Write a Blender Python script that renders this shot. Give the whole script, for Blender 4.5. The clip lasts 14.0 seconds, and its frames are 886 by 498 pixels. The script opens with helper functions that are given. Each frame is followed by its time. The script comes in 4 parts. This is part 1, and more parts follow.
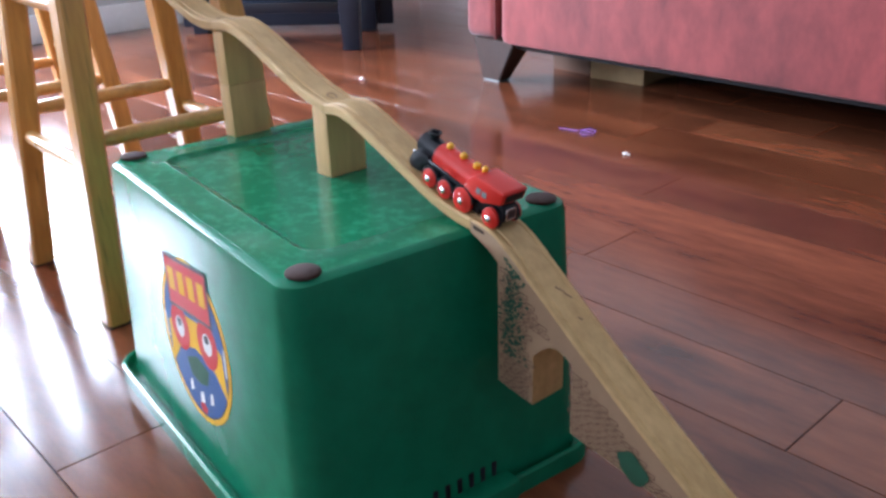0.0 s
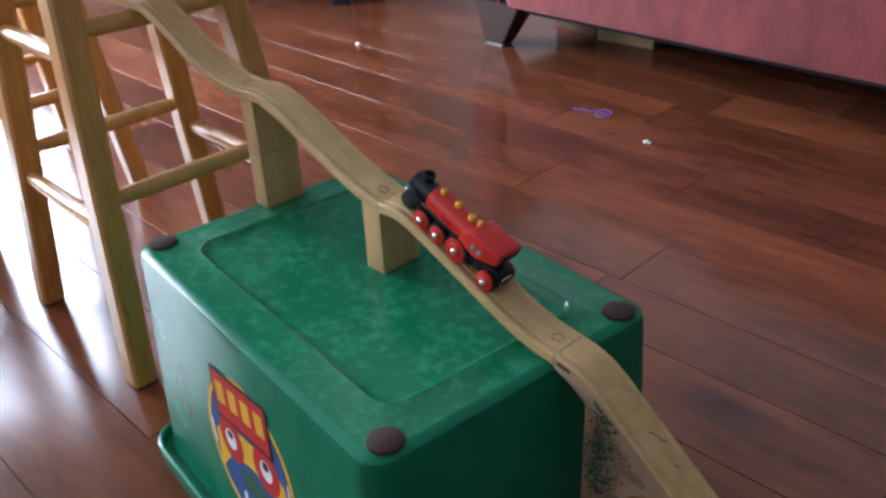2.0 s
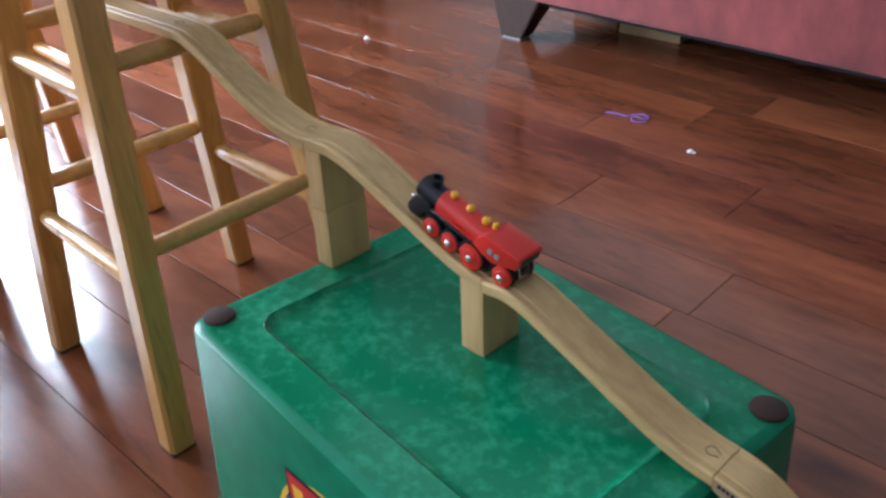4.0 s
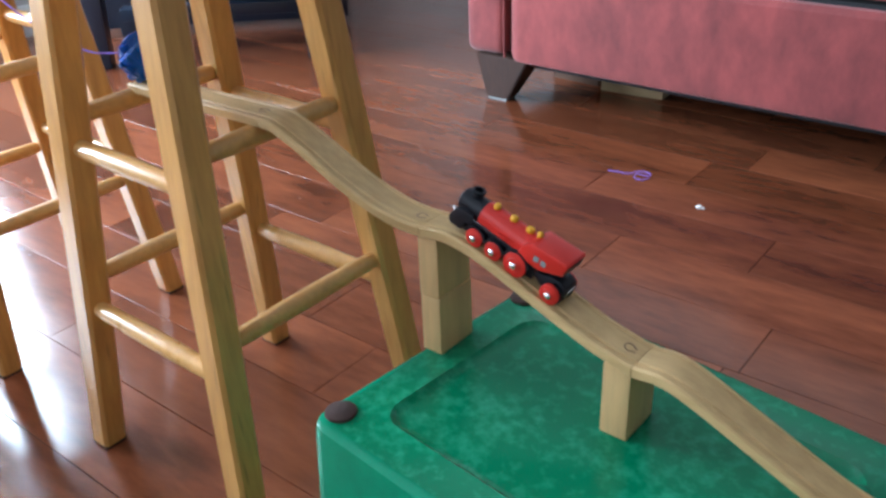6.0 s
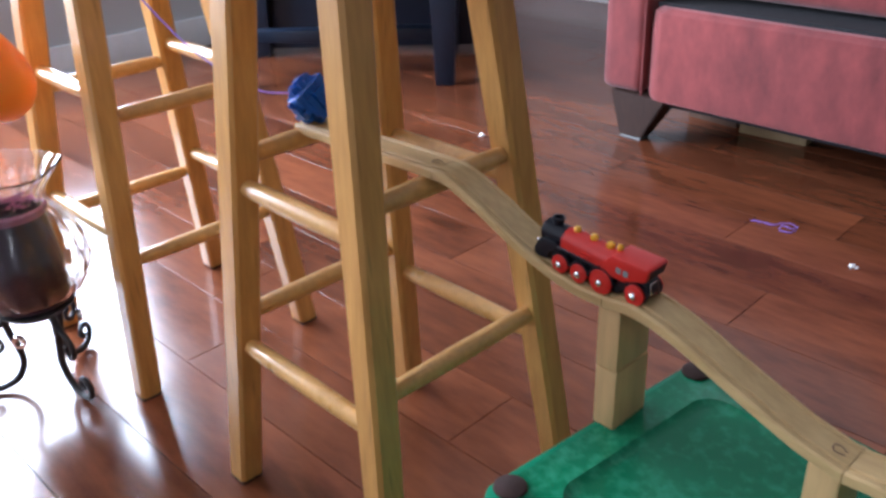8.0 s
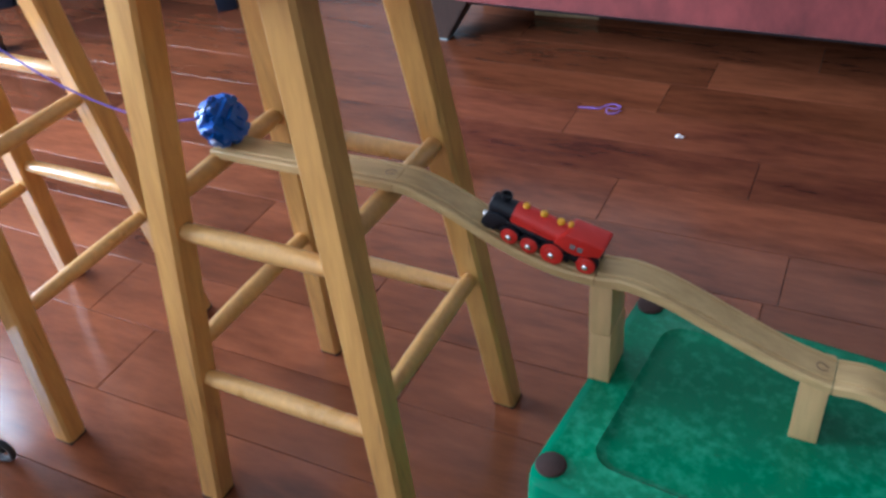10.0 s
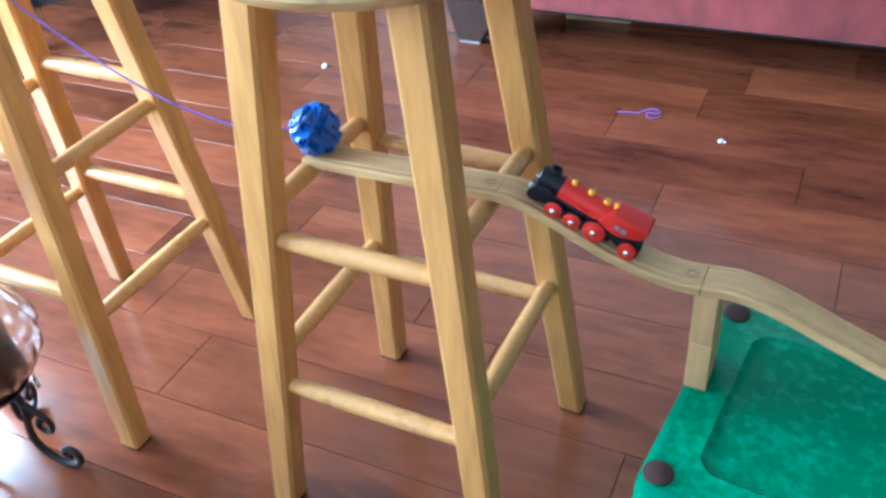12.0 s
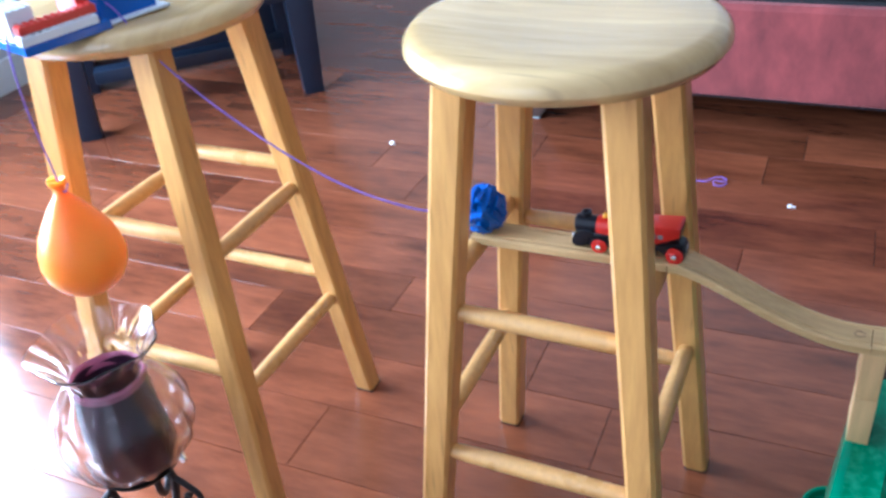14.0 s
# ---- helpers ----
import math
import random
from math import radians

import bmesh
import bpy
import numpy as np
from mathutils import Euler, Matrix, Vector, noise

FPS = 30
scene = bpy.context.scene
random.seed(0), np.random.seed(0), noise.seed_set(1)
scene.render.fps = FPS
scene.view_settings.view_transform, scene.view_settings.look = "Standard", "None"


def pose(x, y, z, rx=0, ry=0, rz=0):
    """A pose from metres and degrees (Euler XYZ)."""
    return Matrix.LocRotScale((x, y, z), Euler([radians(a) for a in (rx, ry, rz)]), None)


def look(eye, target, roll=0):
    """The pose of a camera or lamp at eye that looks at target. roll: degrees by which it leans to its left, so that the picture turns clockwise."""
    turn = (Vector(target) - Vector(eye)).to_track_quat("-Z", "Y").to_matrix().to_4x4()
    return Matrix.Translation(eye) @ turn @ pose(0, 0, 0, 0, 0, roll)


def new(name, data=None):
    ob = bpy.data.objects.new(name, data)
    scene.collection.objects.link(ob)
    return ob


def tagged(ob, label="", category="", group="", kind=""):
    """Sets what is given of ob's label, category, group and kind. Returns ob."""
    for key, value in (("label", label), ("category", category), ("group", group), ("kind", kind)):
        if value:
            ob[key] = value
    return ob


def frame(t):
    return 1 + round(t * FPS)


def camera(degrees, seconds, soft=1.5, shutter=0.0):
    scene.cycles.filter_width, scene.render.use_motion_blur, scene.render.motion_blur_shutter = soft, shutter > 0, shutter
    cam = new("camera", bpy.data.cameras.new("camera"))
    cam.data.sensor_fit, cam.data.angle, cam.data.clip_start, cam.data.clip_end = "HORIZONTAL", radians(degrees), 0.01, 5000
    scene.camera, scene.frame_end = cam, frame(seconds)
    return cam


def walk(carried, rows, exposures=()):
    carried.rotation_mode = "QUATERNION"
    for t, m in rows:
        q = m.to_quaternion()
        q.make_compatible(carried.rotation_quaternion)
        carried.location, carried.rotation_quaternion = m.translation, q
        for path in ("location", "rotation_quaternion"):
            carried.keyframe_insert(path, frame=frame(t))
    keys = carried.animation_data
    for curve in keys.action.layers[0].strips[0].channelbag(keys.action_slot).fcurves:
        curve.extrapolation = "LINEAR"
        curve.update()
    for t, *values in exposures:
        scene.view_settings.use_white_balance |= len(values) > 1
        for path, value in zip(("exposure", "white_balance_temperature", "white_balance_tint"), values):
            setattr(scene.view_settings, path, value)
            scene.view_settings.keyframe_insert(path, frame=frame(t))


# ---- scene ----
cam = camera(53.5, 14.0, soft=2.8, shutter=0.4)
PATH = [
    (0, (0.084, 0.044, 0.593), (0.076, 1.877, -0.207), -1.9),
    (0.5, (0.054, 0.052, 0.604), (0.022, 1.893, -0.176), -1.7),
    (1, (0.006, 0.096, 0.637), (-0.034, 1.951, -0.111), -1.8),
    (1.5, (0.015, 0.144, 0.706), (0.027, 1.949, -0.156), -2.2),
    (2, (0.006, 0.188, 0.745), (0.044, 1.923, -0.248), -2.8),
    (4.5, (-0.14, 0.373, 0.78), (-0.014, 2.068, -0.273), -2.3),
    (5, (-0.176, 0.394, 0.791), (-0.011, 2.105, -0.231), -2.3),
    (5.5, (-0.208, 0.399, 0.797), (-0.014, 2.118, -0.207), -2.1),
    (6, (-0.273, 0.387, 0.806), (-0.012, 2.12, -0.157), -2.3),
    (6.5, (-0.279, 0.393, 0.807), (-0.042, 2.142, -0.134), -2.0),
    (7, (-0.257, 0.403, 0.812), (-0.115, 2.163, -0.127), -1.7),
    (7.5, (-0.261, 0.4, 0.818), (-0.278, 2.161, -0.129), -1.9),
    (8, (-0.346, 0.447, 0.829), (-0.289, 2.223, -0.089), -2.1),
    (8.5, (-0.425, 0.495, 0.9), (-0.134, 2.163, -0.164), -2.0),
    (11, (-0.579, 0.55, 0.985), (-0.042, 2.049, -0.226), -6.0),
    (11.5, (-0.611, 0.564, 0.993), (-0.079, 2.08, -0.197), -5.4),
    (12, (-0.634, 0.584, 0.994), (-0.096, 2.087, -0.211), -5.3),
    (12.5, (-0.683, 0.616, 1.003), (-0.107, 2.098, -0.211), -5.9),
    (13, (-0.734, 0.623, 1.022), (-0.192, 2.133, -0.172), -6.3),
    (13.5, (-0.778, 0.623, 1.037), (-0.195, 2.153, -0.11), -5.7),
    (14, (-0.837, 0.616, 1.055), (-0.239, 2.188, -0.028), -6.1),
]
EXPOSURES = [(0, 0.85, 6750, 8.5), (0.5, 0.72, 6750, 8.5), (1, 0.36, 6800, 8.5), (1.5, 0.13, 6900, 8.5), (2, 0.12, 6900, 8.5), (4.5, 0.46, 6600, 0.0), (5, 0.56, 6550, -1.5),
             (6, 0.52, 6600, -1.5), (6.5, 0.48, 6600, -0.5), (7, 0.56, 6600, 0.5), (7.5, 0.56, 6650, 3.7), (8, 0.27, 6750, 8.0), (8.5, 0.09, 6900, 8.5), (11, 0.47, 5650, -4.0),
             (11.5, 0.72, 5547, -5.0), (12, 0.9, 5543, -5.0), (12.5, 1.1, 5540, -4.1), (13, 0.98, 5717, -2.3), (13.5, 0.84, 5663, 0.5), (14, 0.73, 5710, 2.0)]
walk(cam, [(t, look(eye, target, roll)) for t, eye, target, roll in PATH], EXPOSURES)

# ---- light ----
world = bpy.data.worlds.new("sky")
scene.world = world
world.use_nodes = True
wn = world.node_tree
sky = wn.nodes.new("ShaderNodeTexSky")
sky.sky_type = "NISHITA"
sky.sun_disc = False
sky.sun_elevation, sky.sun_rotation = radians(40), radians(200)
wn.nodes["Background"].inputs["Strength"].default_value = 0.12
wn.links.new(sky.outputs[0], wn.nodes["Background"].inputs["Color"])

# the room lies turned to the world axes: boards run along U, V goes across them
ROOM = -47.5
U = Vector((math.cos(radians(ROOM)), math.sin(radians(ROOM)), 0))
V = Vector((-U.y, U.x, 0))


def room(u, v, z=0.0):
    return U * u + V * v + Vector((0, 0, z))


def window_light(name, centre, towards, w, h, power, tint):
    data = bpy.data.lights.new(name, "AREA")
    data.shape, data.size, data.size_y, data.energy, data.color = "RECTANGLE", w, h, power, tint
    ob = new(name, data)
    ob.matrix_world = look(centre, centre + towards)
    return ob


WALL_A, WALL_B, WALL_C, WALL_D = -3.62, -2.1, 3.3, 4.0   # u of the far wall, v of the left wall, v of the sofa wall, u behind
window_light("window_light_far", room(WALL_A - 0.06, 0.34, 1.10), U, 2.0, 1.28, 325, (0.64, 0.75, 1.0))
window_light("window_light_side", room(-2.1, WALL_B - 0.06, 1.85), V, 2.0, 0.96, 16, (0.80, 0.82, 1.0))


# ---- materials ----
def material(name, base, rough=0.5, metal=0.0, var=0.15, scale=30.0, bump=0.1, bump_scale=200.0, stretch=(1, 1, 1), second=None, per_object=0.0, coat=0.0, sheen=0.0, spec=0.5, trans=0.0, ior=1.45, staves=0.0, knots=0.0, knot_scale=(2.2, 6.5, 1), clouds=0.45, sss=0.0, edge=(0.3, 0.72)):
    m = bpy.data.materials.new(name)
    m.use_nodes = True
    nt = m.node_tree
    b = nt.nodes["Principled BSDF"]
    tc = nt.nodes.new("ShaderNodeTexCoord")
    mp = nt.nodes.new("ShaderNodeMapping")
    mp.inputs["Scale"].default_value = stretch
    nt.links.new(tc.outputs["Object"], mp.inputs["Vector"])
    co = mp.outputs[0]
    if per_object:
        info = nt.nodes.new("ShaderNodeObjectInfo")
        add = nt.nodes.new("ShaderNodeVectorMath")
        add.operation = "MULTIPLY_ADD"
        comb = nt.nodes.new("ShaderNodeCombineXYZ")
        for i in range(3):
            nt.links.new(info.outputs["Random"], comb.inputs[i])
        add.inputs[1].default_value = (37, 17, 53)
        nt.links.new(comb.outputs[0], add.inputs[0])
        nt.links.new(co, add.inputs[2])
        co = add.outputs[0]
    n1 = nt.nodes.new("ShaderNodeTexNoise")
    n1.inputs["Scale"].default_value, n1.inputs["Detail"].default_value, n1.inputs["Roughness"].default_value = scale, 6, 0.62
    nt.links.new(co, n1.inputs["Vector"])
    n2 = nt.nodes.new("ShaderNodeTexNoise")
    n2.inputs["Scale"].default_value, n2.inputs["Detail"].default_value = scale * 0.13, 3
    nt.links.new(co, n2.inputs["Vector"])
    ramp = nt.nodes.new("ShaderNodeValToRGB")
    c0 = tuple(max(0.0, c * (1 - var * 1.6)) for c in base)
    c1 = second or tuple(min(1.0, c * (1 + var * 1.3)) for c in base)
    ramp.color_ramp.elements[0].color, ramp.color_ramp.elements[1].color = (*c0, 1), (*c1, 1)
    ramp.color_ramp.elements[0].position, ramp.color_ramp.elements[1].position = edge
    mix = nt.nodes.new("ShaderNodeMath")
    mix.operation = "MULTIPLY_ADD"
    mix.inputs[1].default_value = 1 - clouds
    half = nt.nodes.new("ShaderNodeMath")
    half.operation = "MULTIPLY"
    half.inputs[1].default_value = clouds
    nt.links.new(n2.outputs[0], half.inputs[0])
    nt.links.new(n1.outputs[0], mix.inputs[0])
    nt.links.new(half.outputs[0], mix.inputs[2])
    nt.links.new(mix.outputs[0], ramp.inputs[0])
    colour = ramp.outputs[0]
    if per_object:
        hsv = nt.nodes.new("ShaderNodeHueSaturation")
        mr = nt.nodes.new("ShaderNodeMapRange")
        mr.inputs["To Min"].default_value, mr.inputs["To Max"].default_value = 1 - per_object, 1 + per_object
        nt.links.new(info.outputs["Random"], mr.inputs[0])
        nt.links.new(mr.outputs[0], hsv.inputs["Value"])
        nt.links.new(colour, hsv.inputs["Color"])
        colour = hsv.outputs[0]
    if staves:
        sep = nt.nodes.new("ShaderNodeSeparateXYZ")
        nt.links.new(tc.outputs["Object"], sep.inputs[0])
        div = nt.nodes.new("ShaderNodeMath")
        div.operation = "DIVIDE"
        div.inputs[1].default_value = staves
        nt.links.new(sep.outputs["Y"], div.inputs[0])
        flo = nt.nodes.new("ShaderNodeMath")
        flo.operation = "FLOOR"
        nt.links.new(div.outputs[0], flo.inputs[0])
        wh = nt.nodes.new("ShaderNodeTexWhiteNoise")
        wh.noise_dimensions = "1D"
        nt.links.new(flo.outputs[0], wh.inputs["W"])
        sv = nt.nodes.new("ShaderNodeMapRange")
        sv.inputs["To Min"].default_value, sv.inputs["To Max"].default_value = 0.86, 1.1
        nt.links.new(wh.outputs["Value"], sv.inputs[0])
        hs = nt.nodes.new("ShaderNodeHueSaturation")
        nt.links.new(sv.outputs[0], hs.inputs["Value"])
        nt.links.new(colour, hs.inputs["Color"])
        colour = hs.outputs[0]
    if knots:
        km = nt.nodes.new("ShaderNodeMapping")
        km.inputs["Scale"].default_value = knot_scale
        nt.links.new(co if not per_object else tc.outputs["Object"], km.inputs["Vector"])
        ka = nt.nodes.new("ShaderNodeVectorMath")
        nt.links.new(km.outputs[0], ka.inputs[0])
        if per_object:
            nt.links.new(comb.outputs[0], ka.inputs[1])
        vo = nt.nodes.new("ShaderNodeTexVoronoi")
        vo.inputs["Scale"].default_value = 1.0
        nt.links.new(ka.outputs[0], vo.inputs["Vector"])
        kr = nt.nodes.new("ShaderNodeMapRange")
        kr.inputs["From Min"].default_value, kr.inputs["From Max"].default_value = 0.03, 0.22
        kr.inputs["To Min"].default_value, kr.inputs["To Max"].default_value = knots, 1.0
        nt.links.new(vo.outputs["Distance"], kr.inputs[0])
        kh = nt.nodes.new("ShaderNodeHueSaturation")
        nt.links.new(kr.outputs[0], kh.inputs["Value"])
        nt.links.new(colour, kh.inputs["Color"])
        colour = kh.outputs[0]
    nt.links.new(colour, b.inputs["Base Color"])
    rr = nt.nodes.new("ShaderNodeMapRange")
    rr.inputs["To Min"].default_value, rr.inputs["To Max"].default_value = max(0.0, rough - 0.1), min(1.0, rough + 0.1)
    nt.links.new(n2.outputs[0], rr.inputs[0])
    nt.links.new(rr.outputs[0], b.inputs["Roughness"])
    b.inputs["Metallic"].default_value = metal
    b.inputs["Coat Weight"].default_value = coat
    b.inputs["Coat Roughness"].default_value = 0.12
    b.inputs["Sheen Weight"].default_value = sheen
    b.inputs["Specular IOR Level"].default_value = spec
    b.inputs["Transmission Weight"].default_value = trans
    b.inputs["IOR"].default_value = ior
    if sss:
        b.inputs["Subsurface Weight"].default_value, b.inputs["Subsurface Scale"].default_value = sss, 0.03
        b.inputs["Subsurface Radius"].default_value = (1.0, 0.6, 0.2)
    if bump:
        n3 = nt.nodes.new("ShaderNodeTexNoise")
        n3.inputs["Scale"].default_value, n3.inputs["Detail"].default_value = bump_scale, 3
        nt.links.new(co, n3.inputs["Vector"])
        bp = nt.nodes.new("ShaderNodeBump")
        bp.inputs["Strength"].default_value, bp.inputs["Distance"].default_value = bump, 0.002
        nt.links.new(n3.outputs[0], bp.inputs["Height"])
        nt.links.new(bp.outputs[0], b.inputs["Normal"])
    return m


M_FLOOR = material("cherry_floor", (0.112, 0.029, 0.015), 0.18, var=0.36, scale=7, bump=0.05, bump_scale=40, stretch=(1.5, 6, 6), second=(0.235, 0.070, 0.030), clouds=0.6, per_object=0.20, spec=0.45, coat=0.10, knots=0.42)
M_GAP = material("floor_gap", (0.03, 0.015, 0.01), 0.8)
M_WALL = material("wall_paint", (0.46, 0.47, 0.47), 0.8, var=0.05, scale=4)
M_CEIL = material("ceiling_paint", (0.50, 0.50, 0.49), 0.85, var=0.04, scale=4)
M_TRIM = material("white_trim", (0.78, 0.8, 0.8), 0.45, var=0.05)
M_BEECH = material("stool_wood", (0.62, 0.285, 0.075), 0.33, var=0.2, scale=12, bump=0.05, bump_scale=60, stretch=(9, 9, 0.8), second=(0.74, 0.40, 0.122), coat=0.35, knots=0.62, knot_scale=(11, 11, 4))
M_RUNG = material("rung_wood", (0.60, 0.325, 0.108), 0.3, var=0.14, scale=14, bump=0.05, bump_scale=60, stretch=(8, 8, 8), coat=0.3)
M_SEAT = material("seat_wood", (0.70, 0.45, 0.18), 0.25, var=0.16, scale=7, bump=0.04, bump_scale=40, stretch=(1, 8, 2), second=(0.79, 0.56, 0.26), coat=0.5, staves=0.047, knots=0.75, knot_scale=(7, 12, 3))
M_TRACK = material("track_beech", (0.60, 0.375, 0.145), 0.5, var=0.2, scale=14, bump=0.1, bump_scale=90, stretch=(1, 8, 8), second=(0.70, 0.47, 0.22))
M_BLOCK = material("block_beech", (0.60, 0.38, 0.17), 0.5, var=0.14, scale=16, bump=0.1, bump_scale=90, stretch=(8, 8, 1))
M_GREEN = material("green_plastic", (0.003, 0.168, 0.083), 0.24, var=0.15, scale=26, bump=0.04, bump_scale=120, second=(0.005, 0.205, 0.103), spec=0.22)
M_SCUFF = material("scuffed_green_plastic", (0.002, 0.175, 0.078), 0.20, var=0.08, scale=75, bump=0.10, bump_scale=140, second=(0.030, 0.32, 0.17), spec=0.34, clouds=0.30, edge=(0.48, 0.78))
M_PAD = material("brown_felt", (0.045, 0.021, 0.016), 0.9, var=0.2, scale=300, bump=0.4, bump_scale=900)
M_RED = material("red_plastic", (0.62, 0.022, 0.015), 0.33, var=0.06, bump=0.0)
M_BLACK = material("black_plastic", (0.009, 0.010, 0.015), 0.4, var=0.2, bump=0.05, spec=0.35)
M_YELLOW = material("yellow_plastic", (0.85, 0.42, 0.03), 0.4, var=0.05, bump=0.0)
M_GREY = material("grey_print", (0.22, 0.25, 0.25), 0.5, var=0.1)
M_CHROME = material("chrome", (0.75, 0.75, 0.74), 0.18, metal=1.0, var=0.05, bump=0.0)
M_VELVET = material("coral_velvet", (0.185, 0.018, 0.018), 0.85, var=0.34, scale=12, bump=0.25, bump_scale=500, sheen=0.25, second=(0.31, 0.050, 0.046), stretch=(1.4, 1.4, 0.75))
M_DARKWOOD = material("dark_wood", (0.040, 0.019, 0.013), 0.55, var=0.25, scale=20, stretch=(6, 6, 1))
M_NAVY = material("navy_lacquer", (0.006, 0.012, 0.025), 0.4, var=0.15, scale=10)
M_CARD = material("cardboard", (0.36, 0.25, 0.13), 0.8, var=0.12)
M_BROWNCARD = material("brown_cardboard", (0.085, 0.042, 0.025), 0.8, var=0.15)
# near-black of the sofa's underside, also the shade in its cushion gap
M_UNDER_SHADE = material("sofa_underside_and_shade", (0.012, 0.012, 0.014), 0.95)
M_YARN = material("purple_yarn", (0.24, 0.16, 0.62), 0.85, var=0.15, scale=400, bump=0.5, bump_scale=1500)
M_CRUMB = material("white_crumb", (0.82, 0.80, 0.76), 0.7)
M_BRICKBLUE = material("blue_toy_brick", (0.010, 0.105, 0.43), 0.16, var=0.06, bump=0.0)
M_BRICKRED = material("red_toy_brick", (0.58, 0.05, 0.04), 0.3, var=0.06, bump=0.0)
M_BRICKWHITE = material("white_toy_brick", (0.75, 0.8, 0.84), 0.3, var=0.04, bump=0.0)
M_BALLOON = material("orange_balloon", (1.0, 0.23, 0.02), 0.34, var=0.04, scale=8, bump=0.0, second=(1.0, 0.31, 0.04), sss=0.7)
M_GLASS = material("clear_glass", (0.97, 0.98, 0.98), 0.03, var=0.0, bump=0.0, trans=1.0, ior=1.45)
M_WAX = material("plum_wax", (0.026, 0.006, 0.020), 0.30, var=0.2, scale=10, bump=0.05)
M_WAXRIM = material("plum_wax_rim", (0.34, 0.09, 0.16), 0.45, var=0.2)
M_IRON = material("wrought_iron", (0.014, 0.014, 0.016), 0.45, metal=0.3, var=0.3, scale=60, bump=0.3, bump_scale=300)
M_INKBROWN = material("brown_print", (0.16, 0.085, 0.058), 0.6, var=0.2)
M_RAMPSIDE = material("ramp_side_print", (0.38, 0.25, 0.15), 0.6, var=0.12, scale=30)
M_INKGREEN = material("green_print", (0.02, 0.09, 0.05), 0.6, var=0.3)
M_INKBLUE = material("blue_print", (0.03, 0.09, 0.24), 0.5, spec=0.18)
M_INKYEL = material("yellow_print", (0.75, 0.42, 0.04), 0.5, spec=0.18)
M_INKRED = material("red_print", (0.50, 0.03, 0.03), 0.5, spec=0.18)
# black of the prints, also the shade inside the bin's slots
M_INKBLK_SHADE = material("black_print_and_shade", (0.015, 0.015, 0.02), 0.5, spec=0.18)
M_INKWHT = material("white_print", (0.75, 0.75, 0.72), 0.5, spec=0.18)


# ---- mesh helpers ----
def empty(name, m, label="", category="", group="", kind=""):
    ob = new(name)
    ob.empty_display_size = 0.05
    ob.matrix_world = m
    return tagged(ob, label, category, group, kind)


def part(name, bm, mat, parent=None, label="", smooth=True, m=None):
    me = bpy.data.meshes.new(name)
    bm.normal_update()
    bm.to_mesh(me)
    bm.free()
    me.materials.append(mat)
    if smooth:
        me.polygons.foreach_set("use_smooth", [True] * len(me.polygons))
        me.set_sharp_from_angle(angle=radians(38))
    ob = new(name, me)
    if parent:
        ob.parent = parent
    if m is not None:
        ob.matrix_basis = m
    return tagged(ob, label)


def box(x0, x1, y0, y1, z0, z1, bevel=0.0, seg=2, bm=None):
    own = bmesh.new()
    bmesh.ops.create_cube(own, size=1.0)
    for v in own.verts:
        v.co = Vector((x0 + (v.co.x + 0.5) * (x1 - x0), y0 + (v.co.y + 0.5) * (y1 - y0), z0 + (v.co.z + 0.5) * (z1 - z0)))
    if bevel:
        bmesh.ops.bevel(own, geom=own.edges[:], offset=bevel, segments=seg, profile=0.6, affect="EDGES")
    return merge(bm, own)


def merge(bm, own):
    if bm is None:
        return own
    me = bpy.data.meshes.new("tmp")
    own.to_mesh(me)
    own.free()
    bm.from_mesh(me)
    bpy.data.meshes.remove(me)
    return bm


def rod(a, b, r0, r1=None, seg=14, bm=None, caps=True):
    """A tapered round bar from a to b."""
    a, b = Vector(a), Vector(b)
    own = bmesh.new()
    r1 = r0 if r1 is None else r1
    bmesh.ops.create_cone(own, cap_ends=caps, segments=seg, radius1=r0, radius2=r1, depth=(b - a).length)
    q = (b - a).to_track_quat("Z", "Y").to_matrix().to_4x4()
    bmesh.ops.transform(own, matrix=Matrix.Translation((a + b) / 2) @ q, verts=own.verts)
    return merge(bm, own)


def lathe(profile, seg=32, bm=None, flute=None, closed=False):
    """Turns (radius, height) pairs round z; flute(angle, i) may scale the radius."""
    own = bmesh.new()
    rings = []
    for i, (r, z) in enumerate(profile):
        ring = []
        for k in range(seg):
            a = 2 * math.pi * k / seg
            rr = r * (flute(a, i) if flute else 1)
            ring.append(own.verts.new((rr * math.cos(a), rr * math.sin(a), z)))
        rings.append(ring)
    n = len(rings)
    for i in range(n if closed else n - 1):
        for k in range(seg):
            A, B = rings[i], rings[(i + 1) % n]
            own.faces.new((A[k], A[(k + 1) % seg], B[(k + 1) % seg], B[k]))
    if not closed:
        if profile[0][0] > 1e-5:
            own.faces.new(rings[0][::-1])
        if profile[-1][0] > 1e-5:
            own.faces.new(rings[-1])
    bmesh.ops.remove_doubles(own, verts=own.verts, dist=1e-6)
    bmesh.ops.recalc_face_normals(own, faces=own.faces)
    return merge(bm, own)


